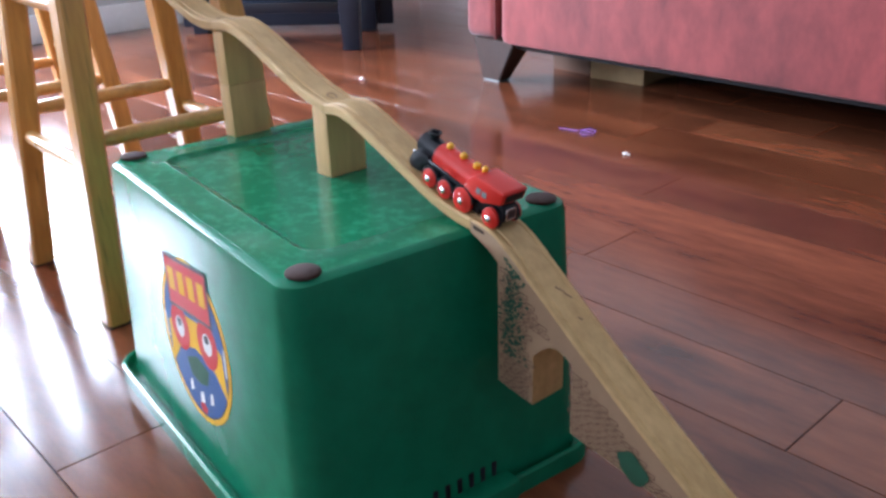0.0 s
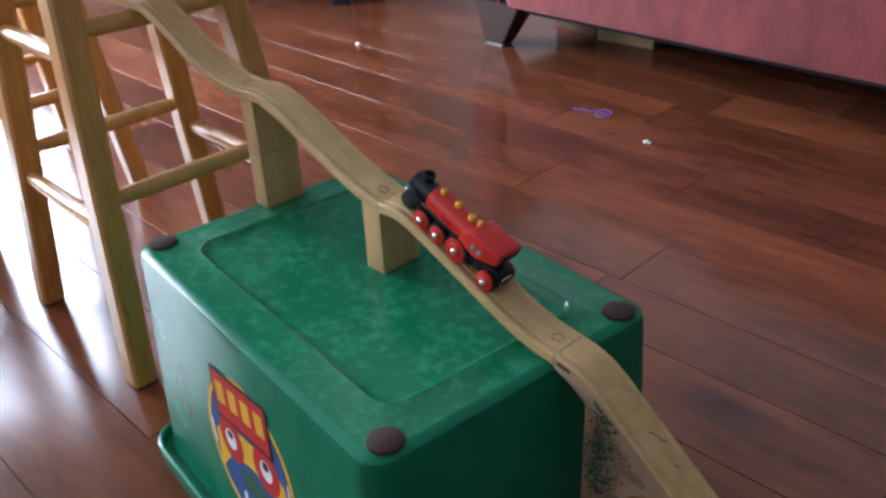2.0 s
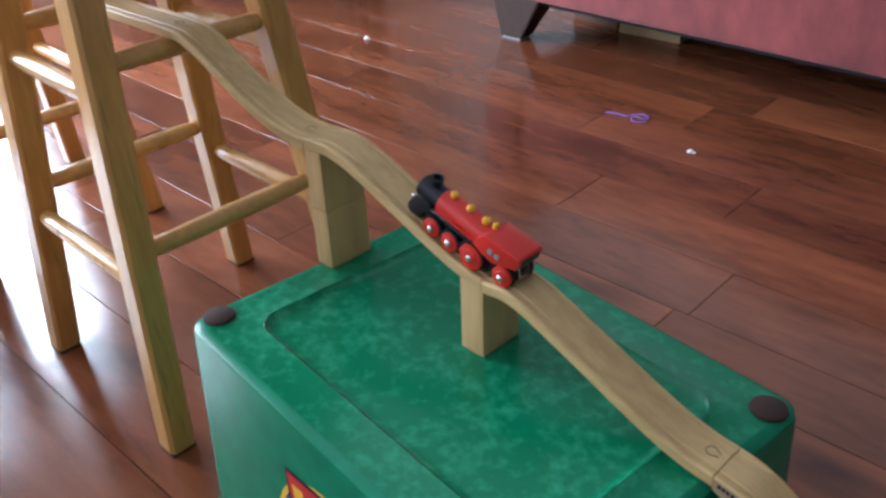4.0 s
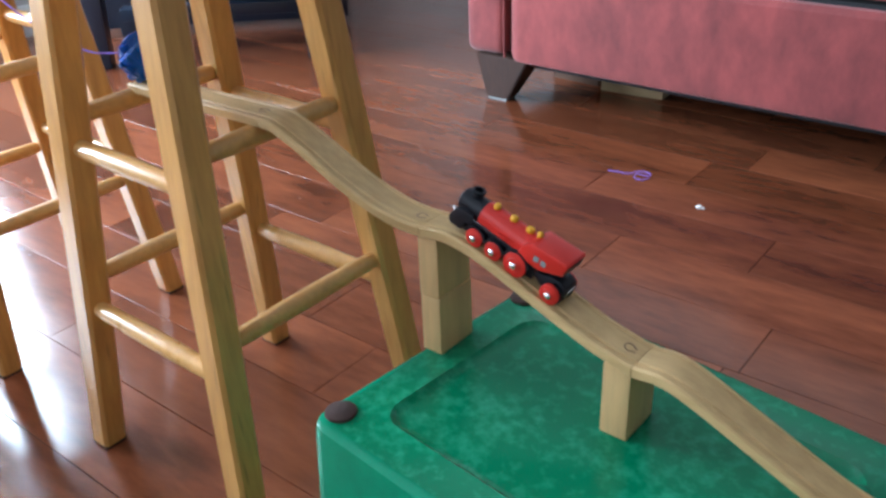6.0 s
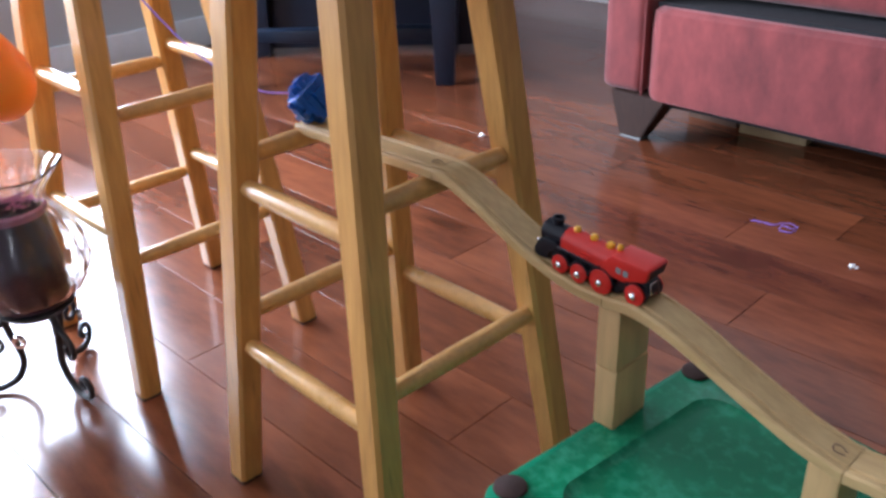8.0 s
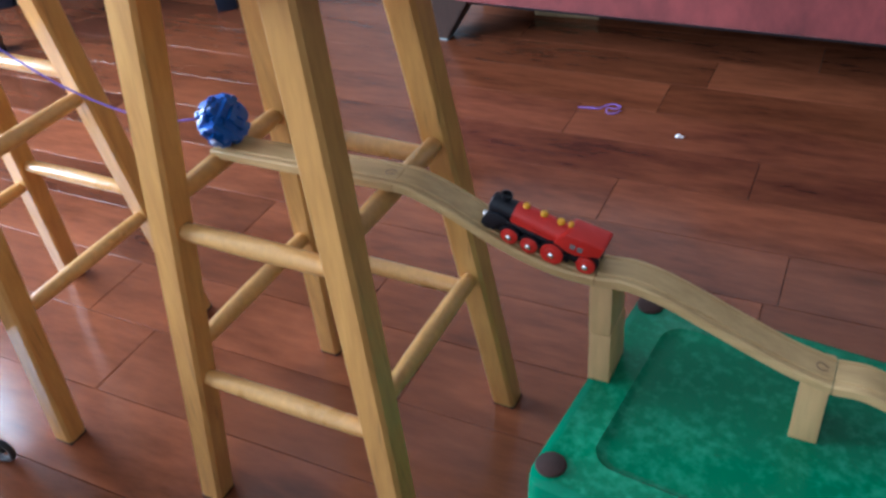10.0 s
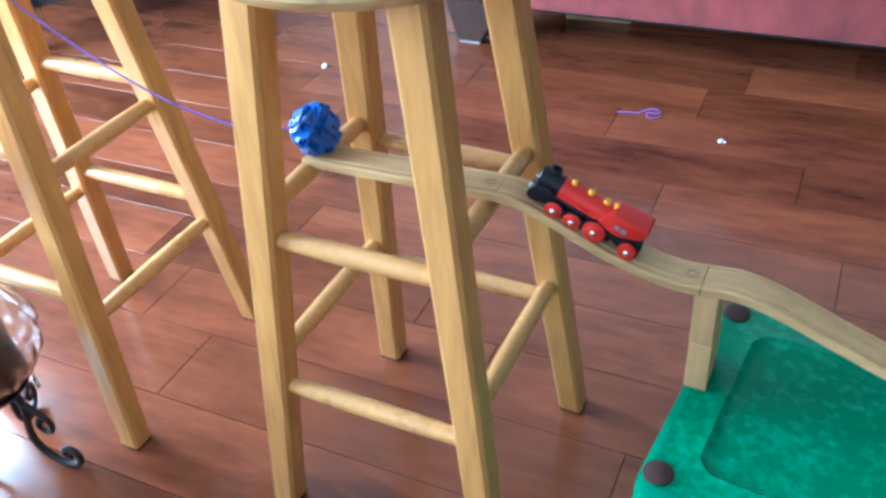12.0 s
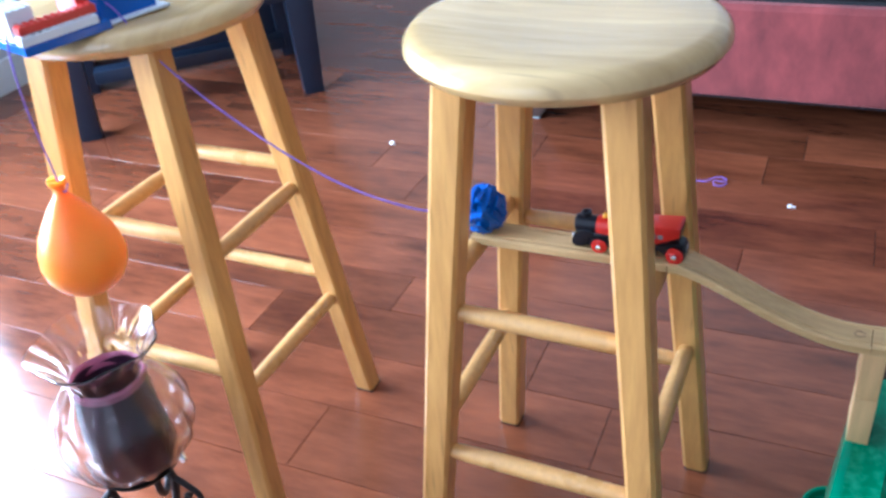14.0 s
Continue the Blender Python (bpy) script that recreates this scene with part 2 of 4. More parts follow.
def tube(points, r, seg=8, bm=None):
    """A round cord through points."""
    own = bmesh.new()
    pts = [Vector(p) for p in points]
    rings = []
    side = None
    for i, p in enumerate(pts):
        d = (pts[min(i + 1, len(pts) - 1)] - pts[max(i - 1, 0)]).normalized()
        if side is None:
            side = d.orthogonal().normalized()
        side = (side - d * side.dot(d)).normalized()
        up = d.cross(side)
        rad = r(i / (len(pts) - 1)) if callable(r) else r
        rings.append([own.verts.new(p + rad * (math.cos(2 * math.pi * k / seg) * side + math.sin(2 * math.pi * k / seg) * up)) for k in range(seg)])
    for A, B in zip(rings, rings[1:]):
        for k in range(seg):
            own.faces.new((A[k], A[(k + 1) % seg], B[(k + 1) % seg], B[k]))
    own.faces.new(rings[0][::-1])
    own.faces.new(rings[-1])
    bmesh.ops.recalc_face_normals(own, faces=own.faces)
    return merge(bm, own)


def smooth_path(points, n=8):
    """Catmull-Rom through points."""
    p = [Vector(q) for q in points]
    p = [2 * p[0] - p[1]] + p + [2 * p[-1] - p[-2]]
    out = []
    for i in range(1, len(p) - 2):
        for k in range(n):
            t = k / n
            a, b, c, d = p[i - 1:i + 3]
            out.append(0.5 * ((2 * b) + (c - a) * t + (2 * a - 5 * b + 4 * c - d) * t * t + (3 * b - a - 3 * c + d) * t ** 3))
    out.append(p[-2])
    return out


def loft(sections, bm=None, corner=6, caps=True):
    """Rounded rectangles (z, half x, half y, radius) joined upwards."""
    own = bmesh.new()
    rings = []
    for z, hx, hy, r in sections:
        ring = []
        for cx, cy, a0 in ((1, 1, 0), (-1, 1, 90), (-1, -1, 180), (1, -1, 270)):
            for k in range(corner + 1):
                a = radians(a0 + 90 * k / corner)
                ring.append(own.verts.new((cx * (hx - r) + r * math.cos(a), cy * (hy - r) + r * math.sin(a), z)))
        rings.append(ring)
    m = len(rings[0])
    for A, B in zip(rings, rings[1:]):
        for k in range(m):
            own.faces.new((A[k], A[(k + 1) % m], B[(k + 1) % m], B[k]))
    if caps and caps != "top":
        own.faces.new(rings[0][::-1])
    if caps:
        own.faces.new(rings[-1])
    return merge(bm, own)


def prism(outline, y0, y1, bm=None, bevel=0.0):
    """An outline in x and z, drawn out from y0 to y1."""
    own = bmesh.new()
    A = [own.verts.new((x, y0, z)) for x, z in outline]
    B = [own.verts.new((x, y1, z)) for x, z in outline]
    n = len(A)
    own.faces.new(A)
    own.faces.new(B[::-1])
    for k in range(n):
        own.faces.new((A[k], B[k], B[(k + 1) % n], A[(k + 1) % n]))
    bmesh.ops.recalc_face_normals(own, faces=own.faces)
    if bevel:
        bmesh.ops.bevel(own, geom=own.edges[:], offset=bevel, segments=2, profile=0.6, affect="EDGES")
    return merge(bm, own)


# ---- structure ----
def wall_with_window(name, along, origin, length, height, win, thick=0.12):
    """A wall from origin along a direction; win: (start, end, sill, head) or None."""
    ang = math.degrees(math.atan2(along.y, along.x))
    w = empty(name, Matrix.Translation(origin) @ pose(0, 0, 0, 0, 0, ang), kind="structure")
    if win is None:
        part("wall_panel", box(0, length, 0, thick, 0, height), M_WALL, w, smooth=False)
        return w
    a, b, s, h = win
    for x0, x1, z0, z1 in ((0, a, 0, height), (b, length, 0, height), (a, b, 0, s), (a, b, h, height)):
        part("wall_panel", box(x0, x1, 0, thick, z0, z1), M_WALL, w, smooth=False)
    f = 0.05
    for x0, x1, z0, z1 in ((a, a + f, s, h), (b - f, b, s, h), (a + f, b - f, s, s + f), (a + f, b - f, h - f, h), ((a + b) / 2 - f / 2, (a + b) / 2 + f / 2, s + f, h - f)):
        part("window_frame", box(x0, x1, -0.015, thick * 0.3, z0, z1, 0.004), M_TRIM, w)
    return w


HEIGHT = 2.5
# far wall (u = WALL_A), its outside is behind it
wall_with_window("wall_far", V, room(WALL_A, WALL_B - 0.2), WALL_C - WALL_B + 0.4, HEIGHT, (1.6, 3.68, 0.44, 1.76))
wall_with_window("wall_side", -U, room(WALL_D + 0.2, WALL_B), WALL_D - WALL_A + 0.4, HEIGHT, (5.27, 7.33, 1.34, 2.36))
wall_with_window("wall_sofa", U, room(WALL_A - 0.2, WALL_C), WALL_D - WALL_A + 0.4, HEIGHT, None)
wall_with_window("wall_behind", -V, room(WALL_D, WALL_C + 0.2), WALL_C - WALL_B + 0.4, HEIGHT, None)
c = box(WALL_A - 0.2, WALL_D + 0.2, WALL_B - 0.2, WALL_C + 0.2, HEIGHT + 0.002, HEIGHT + 0.1)
tagged(part("ceiling", c, M_CEIL, smooth=False, m=pose(0, 0, 0, 0, 0, ROOM)), kind="structure")
b = box(WALL_A + 0.001, WALL_A + 0.018, WALL_B, WALL_C, 0, 0.11, 0.003)
tagged(part("baseboard", b, M_TRIM, m=pose(0, 0, 0, 0, 0, ROOM)), kind="structure")
b = box(WALL_A + 0.02, WALL_D, WALL_C - 0.018, WALL_C - 0.001, 0, 0.11, 0.003)
tagged(part("baseboard", b, M_TRIM, m=pose(0, 0, 0, 0, 0, ROOM)), kind="structure")

floor = part("floor", box(WALL_A - 0.2, WALL_D + 0.2, WALL_B - 0.2, WALL_C + 0.2, -0.06, -0.006), M_GAP, smooth=False, m=pose(0, 0, 0, 0, 0, ROOM))
tagged(floor, "glossy red-brown cherry plank floor", kind="structure")


# ---- things ----
def stool(m, label, sway):
    st = empty("bar_stool", m, label, "stool", "bar stools")
    H, half, lean = 0.728, 0.153, 0.092
    drift = m.to_3x3().inverted() @ Vector((sway[0], sway[1], 0))   # the frame has racked slightly with age
    at = lambda sx, sy, z: Vector((sx * (half - lean * z), sy * (half - lean * z), z)) + drift * z
    for sx, sy in ((-1, -1), (1, -1), (1, 1), (-1, 1)):
        bm = bmesh.new()
        rings = []
        for z, w in ((0.0035, 0.0160), (0.007, 0.0172), (0.35, 0.0182), (H, 0.0195)):
            c = at(sx, sy, z)
            e = 0.0045
            ring = [bm.verts.new(c + Vector((x, y, 0))) for x, y in ((w, -w + e), (w, w - e), (w - e, w), (-w + e, w), (-w, w - e), (-w, -w + e), (-w + e, -w), (w - e, -w))]
            rings.append(ring)
        for A, B in zip(rings, rings[1:]):
            for k in range(8):
                bm.faces.new((A[k], A[(k + 1) % 8], B[(k + 1) % 8], B[k]))
        bm.faces.new(rings[0][::-1])
        bm.faces.new(rings[-1])
        leg = part("leg", bm, M_BEECH, st)
        c = at(sx, sy, 0)
        part("foot_glide", box(-0.0162, 0.0162, -0.0162, 0.0162, 0, 0.0036, 0.0006, 1), M_PAD, leg, "dark felt foot glide", m=Matrix.Translation(c))
    for zz, axis in ((0.223, 0), (0.44, 0), (0.262, 1), (0.472, 1)):
        for side in (-1, 1):
            a, b = (at(-1, side, zz), at(1, side, zz)) if axis == 0 else (at(side, -1, zz), at(side, 1, zz))
            d = (b - a).normalized()
            bm = tube([a + d * 0.006, a + d * 0.03, (a * 2 + b) / 3, (a + b) / 2, (a + 2 * b) / 3, b - d * 0.03, b - d * 0.006],
                      lambda t: 0.0085 + 0.0035 * math.sin(math.pi * t) ** 0.6, 14)
            part("rung", bm, M_RUNG, st)
    R = 0.1665
    prof = [(0.0, H), (R - 0.018, H), (R - 0.007, H + 0.004), (R, H + 0.014), (R - 0.001, H + 0.022), (R - 0.008, H + 0.030), (R - 0.02, H + 0.033), (R * 0.5, H + 0.029), (0.0, H + 0.027)]
    part("seat", lathe(prof, 64), M_SEAT, st, "round turned wooden seat, slightly dished", m=Matrix.Translation(drift * H))
    return st


STOOL_A = pose(-0.383, 1.3875, 0, 0, 0, -48.6)
STOOL_B = pose(-0.7712, 1.820, 0, 0, 0, 41.5)
stool(STOOL_A, "honey-coloured wooden bar stool holding the track on its rungs", (-0.0133, -0.0198))
stool(STOOL_B, "honey-coloured wooden bar stool with toy bricks on its seat", (0.006, -0.033))

# ---- the green bin ----
BIN = pose(-0.0497, 0.936, 0, 0, 0, -54.0)


def storage_bin():
    st = empty("storage_bin", BIN, "upturned green plastic toy storage bin with felt pads", "storage bin")
    T = 0.2925
    part("body", loft([(0.004, 0.240, 0.170, 0.03), (0.05, 0.238, 0.168, 0.03), (T - 0.012, 0.2265, 0.158, 0.024), (T - 0.004, 0.2245, 0.156, 0.022), (T - 0.0008, 0.220, 0.1515, 0.02), (T, 0.215, 0.147, 0.018)], caps=False), M_GREEN, st)
    part("base_panel", loft([(T, 0.215, 0.147, 0.018), (T, 0.180, 0.111, 0.026), (T + 0.0006, 0.1785, 0.1095, 0.025), (T - 0.0012, 0.1765, 0.1075, 0.024), (T - 0.0034, 0.1735, 0.1045, 0.021), (T - 0.0036, 0.168, 0.099, 0.018)], caps="top"), M_SCUFF, st, "scuffed underside with a sunken panel")
    part("rim", loft([(0.0, 0.256, 0.180, 0.038), (0.0, 0.260, 0.184, 0.042), (0.020, 0.260, 0.184, 0.042), (0.022, 0.257, 0.181, 0.040), (0.021, 0.254, 0.178, 0.038), (0.010, 0.252, 0.177, 0.037), (0.009, 0.234, 0.1675, 0.03)], caps=False), M_GREEN, st, "flared rim lip resting on the floor", m=pose(-0.006, 0, 0))
    part("handle", box(0.236, 0.262, -0.075, 0.060, 0.002, 0.026, 0.006), M_GREEN, st)
    # slots are not cut: black bars give the shade of their openings
    for k in range(6):
        y = -0.030 + 0.0145 * k
        part("slot_shade", box(0.2365, 0.2395, y - 0.003, y + 0.003, 0.024, 0.042, 0.001), M_INKBLK_SHADE, st)
    for x in (-0.207, 0.207):
        for y in (-0.130, 0.130):
            part("felt_pad", lathe([(0.0, 0), (0.0145, 0), (0.0152, 0.0012), (0.0148, 0.0028), (0.0132, 0.0038), (0.0, 0.0041)], 24), M_PAD, st, "dark brown round felt pad", m=pose(x, y, T - 0.0005))
    # guessed bump, added to catch a glint of window light beside the pad
    part("glint_bump", lathe([(0.007, 0.0), (0.0062, 0.0012), (0.004, 0.0022), (0.0, 0.0026)], 16), M_GREEN, st, m=pose(0.176, 0.085, T - 0.0002))
    # the round emblem on the long side, upside down
    lean = math.degrees(math.atan2(0.0115, 0.235))
    emb = new("emblem")
    emb.parent = st
    emb.matrix_basis = pose(0.0115, -0.1637, 0.155, 90 - lean, 0, 0) @ pose(0, 0, 0, 0, 0, 7) @ Matrix.Diagonal((1.23, 1.23, 1, 1))

    def disc(name, r0, rx, ry, cx, cy, z, mat):
        part(name, lathe([(0.0, 0), (1, 0), (1, 0.0001), (0.0, 0.0001)], 40), mat, emb, m=Matrix.Translation((cx, cy, z)) @ Matrix.Diagonal((rx, ry, 1, 1)))

    def plate(name, pts, z, mat):
        bm = bmesh.new()
        A = [bm.verts.new((x, y, z)) for x, y in pts]
        B = [bm.verts.new((x, y, z + 0.0001)) for x, y in pts]
        bm.faces.new(A[::-1])
        bm.faces.new(B)
        for k in range(len(pts)):
            bm.faces.new((A[k], A[(k + 1) % len(pts)], B[(k + 1) % len(pts)], B[k]))
        part(name, bm, mat, emb, smooth=False)

    q = 0.072
    disc("ring", 0, q, q, 0, 0, 0.00025, M_INKYEL)
    disc("field", 0, q * 0.93, q * 0.93, 0, 0, 0.00040, M_INKBLK_SHADE)
    disc("field", 0, q * 0.91, q * 0.91, 0, 0, 0.00055, M_INKBLUE)
    plate("face_shape", [(-0.058, 0.005), (-0.03, 0.020), (0.03, 0.020), (0.058, 0.005), (0.060, -0.035), (0.035, -0.012), (0.0, -0.006), (-0.035, -0.012), (-0.060, -0.035)], 0.00070, M_INKYEL)
    for sx in (-1, 1):
        disc("eye_ring", 0, 0.021, 0.021, sx * 0.030, 0.006, 0.00085, M_INKRED)
        disc("eye_disc", 0, 0.0095, 0.0095, sx * 0.030, 0.006, 0.00100, M_INKWHT)
        plate("stroke", [(sx * 0.062, -0.012), (sx * 0.065, -0.012), (sx * 0.066, 0.012), (sx * 0.063, 0.012)][::sx], 0.00076, M_INKWHT)
        disc("pupil", 0, 0.0050, 0.0040, sx * 0.030, 0.0105, 0.00112, M_INKBLK_SHADE)
    plate("chin_shape", [(-0.024, -0.020), (0.0, -0.013), (0.024, -0.020), (0.018, -0.034), (0.0, -0.038), (-0.018, -0.034)], 0.00074, M_INKGREEN)
    disc("red_spot", 0, 0.0075, 0.0050, 0.0, -0.0600, 0.00074, M_INKRED)
    for k, (x, y, w) in enumerate(((-0.022, -0.045, 0.008), (0.0, -0.05, 0.010), (0.022, -0.045, 0.008))):
        plate("mark", [(x - w / 2, y - 0.006), (x + w / 2, y - 0.004), (x + w / 2 - 0.001, y + 0.006), (x - w / 2 + 0.002, y + 0.004)], 0.00076, M_INKWHT)
    plate("name_plate", [(-0.047, 0.023), (0.047, 0.023), (0.048, 0.070), (-0.048, 0.070)], 0.00106, M_INKBLK_SHADE)
    plate("name_plate_field", [(-0.044, 0.026), (0.044, 0.026), (0.045, 0.067), (-0.045, 0.067)], 0.00124, M_INKRED)
    for k in range(4):
        x = -0.033 + 0.022 * k
        plate("bar", [(x - 0.0068, 0.039), (x + 0.0068, 0.039), (x + 0.0068, 0.059), (x - 0.0068, 0.059)], 0.00142, M_INKYEL)
    return st


storage_bin()

# ---- the track: a vertical plane through ORIGIN, s runs downhill ----
TRACK_YAW = math.degrees(math.atan2(-0.753, 0.658))
WIDE = 0.0405
TU = Vector((0.658, -0.753, 0))
TN = Vector((0.753, 0.658, 0))
ORIGIN = Vector((-0.3230, 1.2623, 0)) + TN * (WIDE / 2 - 0.0005)
TRACK = Matrix.Translation(ORIGIN) @ pose(0, 0, 0, 0, 0, TRACK_YAW)
PROFILE = [(-0.245, 0.489), (-0.12, 0.4917), (-0.01, 0.4945), (0.02, 0.49), (0.061, 0.4734), (0.101, 0.4547), (0.141, 0.4406), (0.175, 0.4335), (0.207, 0.433), (0.235, 0.4357), (0.26, 0.4319), (0.29, 0.4221), (0.34, 0.4014), (0.389, 0.3822), (0.415, 0.3754),
           (0.432, 0.3715), (0.455, 0.3731), (0.475, 0.3686), (0.503, 0.3573), (0.538, 0.3421), (0.572, 0.327), (0.605, 0.3138), (0.632, 0.3065), (0.652, 0.304), (0.675, 0.2993), (0.694, 0.2896), (0.717, 0.272), (0.768, 0.2322), (0.829, 0.1865), (0.879, 0.1518), (0.925, 0.12)]
DENSE = smooth_path([(s, 0, z) for s, z in PROFILE], 6)
DS, DZ = [p.x for p in DENSE], [p.z for p in DENSE]


def height(s):
    return float(np.interp(s, DS, DZ))


def track_piece(name, s0, s1, base, label, thick=0.0115):
    """One grooved beech track from s0 to s1; base(s) gives its underside."""
    n = max(8, int((s1 - s0) / 0.006))
    ss = [s0 + 0.0004 + (s1 - s0 - 0.0008) * k / n for k in range(n + 1)]
    w, g0, g1, d, e = WIDE / 2, 0.0105, 0.0160, 0.0014, 0.0016
    own = bmesh.new()
    rings = []
    for s in ss:
        z = height(s)
        zb = base(s, z)
        pts = [(-w, zb + e), (-w, z - e), (-w + e, z), (-g1, z), (-g1 + 0.0008, z - d), (-g0 - 0.0008, z - d), (-g0, z), (g0, z), (g0 + 0.0008, z - d), (g1 - 0.0008, z - d), (g1, z), (w - e, z), (w, z - e), (w, zb + e), (w - e, zb), (-w + e, zb)]
        rings.append([own.verts.new((s, y, q)) for y, q in pts])
    m = len(rings[0])
    for A, B in zip(rings, rings[1:]):
        for k in range(m):
            own.faces.new((A[k], B[k], B[(k + 1) % m], A[(k + 1) % m]))
    own.faces.new(rings[0])
    own.faces.new(rings[-1][::-1])
    bmesh.ops.recalc_face_normals(own, faces=own.faces)
    th = empty(name, TRACK, label, "toy track", "wooden railway tracks")
    part("rail_bed", own, M_TRACK, th)
    return th


def peg(th, s, back=0.0125):
    """The round connector of the next piece, seen as an outline in the top."""
    z = height(s - back)
    slope = math.degrees(math.atan2(height(s - back + 0.005) - height(s - back - 0.005), 0.01))
    bm = bmesh.new()
    pts = [Vector((0.0046 * math.cos(a), 0.0046 * math.sin(a), 0)) for a in [radians(35 + 290 * k / 18) for k in range(19)]]
    pts = [Vector((back - 0.006, 0.0024, 0))] + pts + [Vector((back - 0.006, -0.0024, 0))]
    tube(pts, 0.0005, 6, bm)
    part("connector_joint", bm, M_INKBROWN, th, m=pose(s - back, 0, z + 0.0001, 0, -slope, 0))


flat = track_piece("straight_track", -0.245, -0.008, lambda s, z: z - 0.0115, "flat straight beech track lying across stool rungs")
t1 = track_piece("ascending_track", -0.008, 0.207, lambda s, z: z - 0.0115, "curved ascending beech track from stool to tall blocks")
t2 = track_piece("ascending_track", 0.207, 0.432, lambda s, z: z - 0.0115, "curved ascending beech track between the support blocks")
t3 = track_piece("ascending_track", 0.432, 0.652, lambda s, z: z - 0.0115, "curved ascending beech track down to the bin edge")
peg(flat, -0.008)
peg(t1, 0.207)
peg(t2, 0.432)
peg(t3, 0.652)


def ramp_base(s, z):
    """Underside of the printed ramp: a slim tongue, a pier, an arch, a long foot."""
    low = 0.153 - 0.17 * (s - 0.686)
    if s < 0.687:
        return z - 0.012 - 0.010 * max(0, (s - 0.652) / 0.035)
    if s < 0.730:
        return low
    if s < 0.774:
        k = (s - 0.730) / 0.044
        return 0.196 + 0.010 * k + 0.012 * math.sin(math.pi * k)
    return min(low, z - 0.010)


ramp = empty("track_ramp", TRACK, "solid beech track ramp printed with bricks, ivy and bush", "toy ramp")
w, g0, g1, d, e = WIDE / 2, 0.0105, 0.0160, 0.0014, 0.0016
cuts = [0.6525 + 0.0023 * k for k in range(16)] + [0.6869, 0.6871] + [0.690 + 0.005 * k for k in range(8)] + [0.7299, 0.7301] + [0.734 + 0.005 * k for k in range(8)] + [0.7739, 0.7741] + [0.78 + 0.006 * k for k in range(25)]
own = bmesh.new()
rings = []
for s in cuts:
    z = height(s)
    zb = ramp_base(s, z)
    pts = [(-w, zb), (-w, z - e), (-w + e, z), (-g1, z), (-g1 + 0.0008, z - d), (-g0 - 0.0008, z - d), (-g0, z), (g0, z), (g0 + 0.0008, z - d), (g1 - 0.0008, z - d), (g1, z), (w - e, z), (w, z - e), (w, zb)]
    rings.append([own.verts.new((s, y, q)) for y, q in pts])
m = len(rings[0])
for A, B in zip(rings, rings[1:]):
    for k in range(m):
        own.faces.new((A[k], B[k], B[(k + 1) % m], A[(k + 1) % m]))
own.faces.new(rings[0])
own.faces.new(rings[-1][::-1])
bmesh.ops.recalc_face_normals(own, faces=own.faces)
body = part("ramp_body", own, M_TRACK, ramp)
body.data.materials.append(M_RAMPSIDE)
for f in body.data.polygons:
    if abs(f.normal.y) > 0.9:
        f.material_index = 1
# printed masonry on the near side
rng = random.Random(4)
bm = bmesh.new()
row = 0
z_off = 0.004
while z_off < 0.15:
    s = 0.690 + (0.004 if row % 2 else 0.0)
    while s < 0.915:
        ln = rng.uniform(0.0065, 0.0105)
        mid = s + ln / 2
        lowline = 0.153 - 0.17 * (mid - 0.686) + z_off
        in_arch = 0.7275 < mid < 0.7765 and lowline < ramp_base(0.752, 0) + 0.007
        top = height(mid) - 0.011 - (0.010 if mid > 0.72 else 0.004)
        if not in_arch and lowline < top:
            c = [(s, lowline + 0.17 * ln / 2), (s + ln, lowline - 0.17 * ln / 2)]
            hh = 0.0023
            P = [(c[0][0], c[0][1] - hh), (c[1][0], c[1][1] - hh), (c[1][0] + 0.0006, c[1][1]), (c[1][0], c[1][1] + hh), (c[0][0], c[0][1] + hh), (c[0][0] - 0.0006, c[0][1])]
            cx, cz = s + ln / 2, lowline
            rim_out = [bm.verts.new((x, -w - 0.0004, q)) for x, q in P]
            rim_in = [bm.verts.new((cx + (x - cx) * (1 - 0.0018 / ln), -w - 0.0004, cz + (q - cz) * 0.60)) for x, q in P]
            for k in range(6):
                bm.faces.new((rim_out[k], rim_out[(k + 1) % 6], rim_in[(k + 1) % 6], rim_in[k]))
        s += ln + 0.0015
    z_off += 0.0062
    row += 1
tagged(part("brick_print", bm, M_INKBROWN, ramp, "rows of brick outlines printed in brown", smooth=False), kind="stuff")
bm = bmesh.new()
for k in range(230):
    t = rng.random()
    s = 0.694 + 0.022 * t * rng.uniform(0.5, 1.3) + rng.gauss(0, 0.0035)
    z = 0.290 - 0.100 * rng.random() - 0.3 * (s - 0.694)
    if t < 0.3:
        z = rng.uniform(0.185, 0.24)
    r = rng.uniform(0.0012, 0.0024)
    a0 = rng.random() * 6
    bm.faces.new([bm.verts.new((s + r * math.cos(a0 + a), -w - 0.0006 - 0.000002 * k, min(z, height(s) - 0.008) + r * 0.8 * math.sin(a0 + a))) for a in (0, 1.2, 2.4, 3.6, 4.9)])
tagged(part("ivy_print", bm, M_INKGREEN, ramp, "dark green printed ivy", smooth=False), kind="stuff")
bm = bmesh.new()
rim = [(0.842 + 0.0155 * math.cos(a) * (1 + 0.10 * math.sin(5 * a)), max(0.1225 - 0.17 * (0.0155 * math.cos(a)), 0.138 + 0.013 * math.sin(a) * (1 + 0.12 * math.sin(4 * a + 1)) - 0.55 * 0.0155 * math.cos(a) * 0.5)) for a in [2 * math.pi * k / 26 for k in range(26)]]
bm.faces.new([bm.verts.new((x, -w - 0.0012, z)) for x, z in rim])
part("bush_print", bm, M_INKGREEN, ramp, "dark green printed bush", smooth=False)


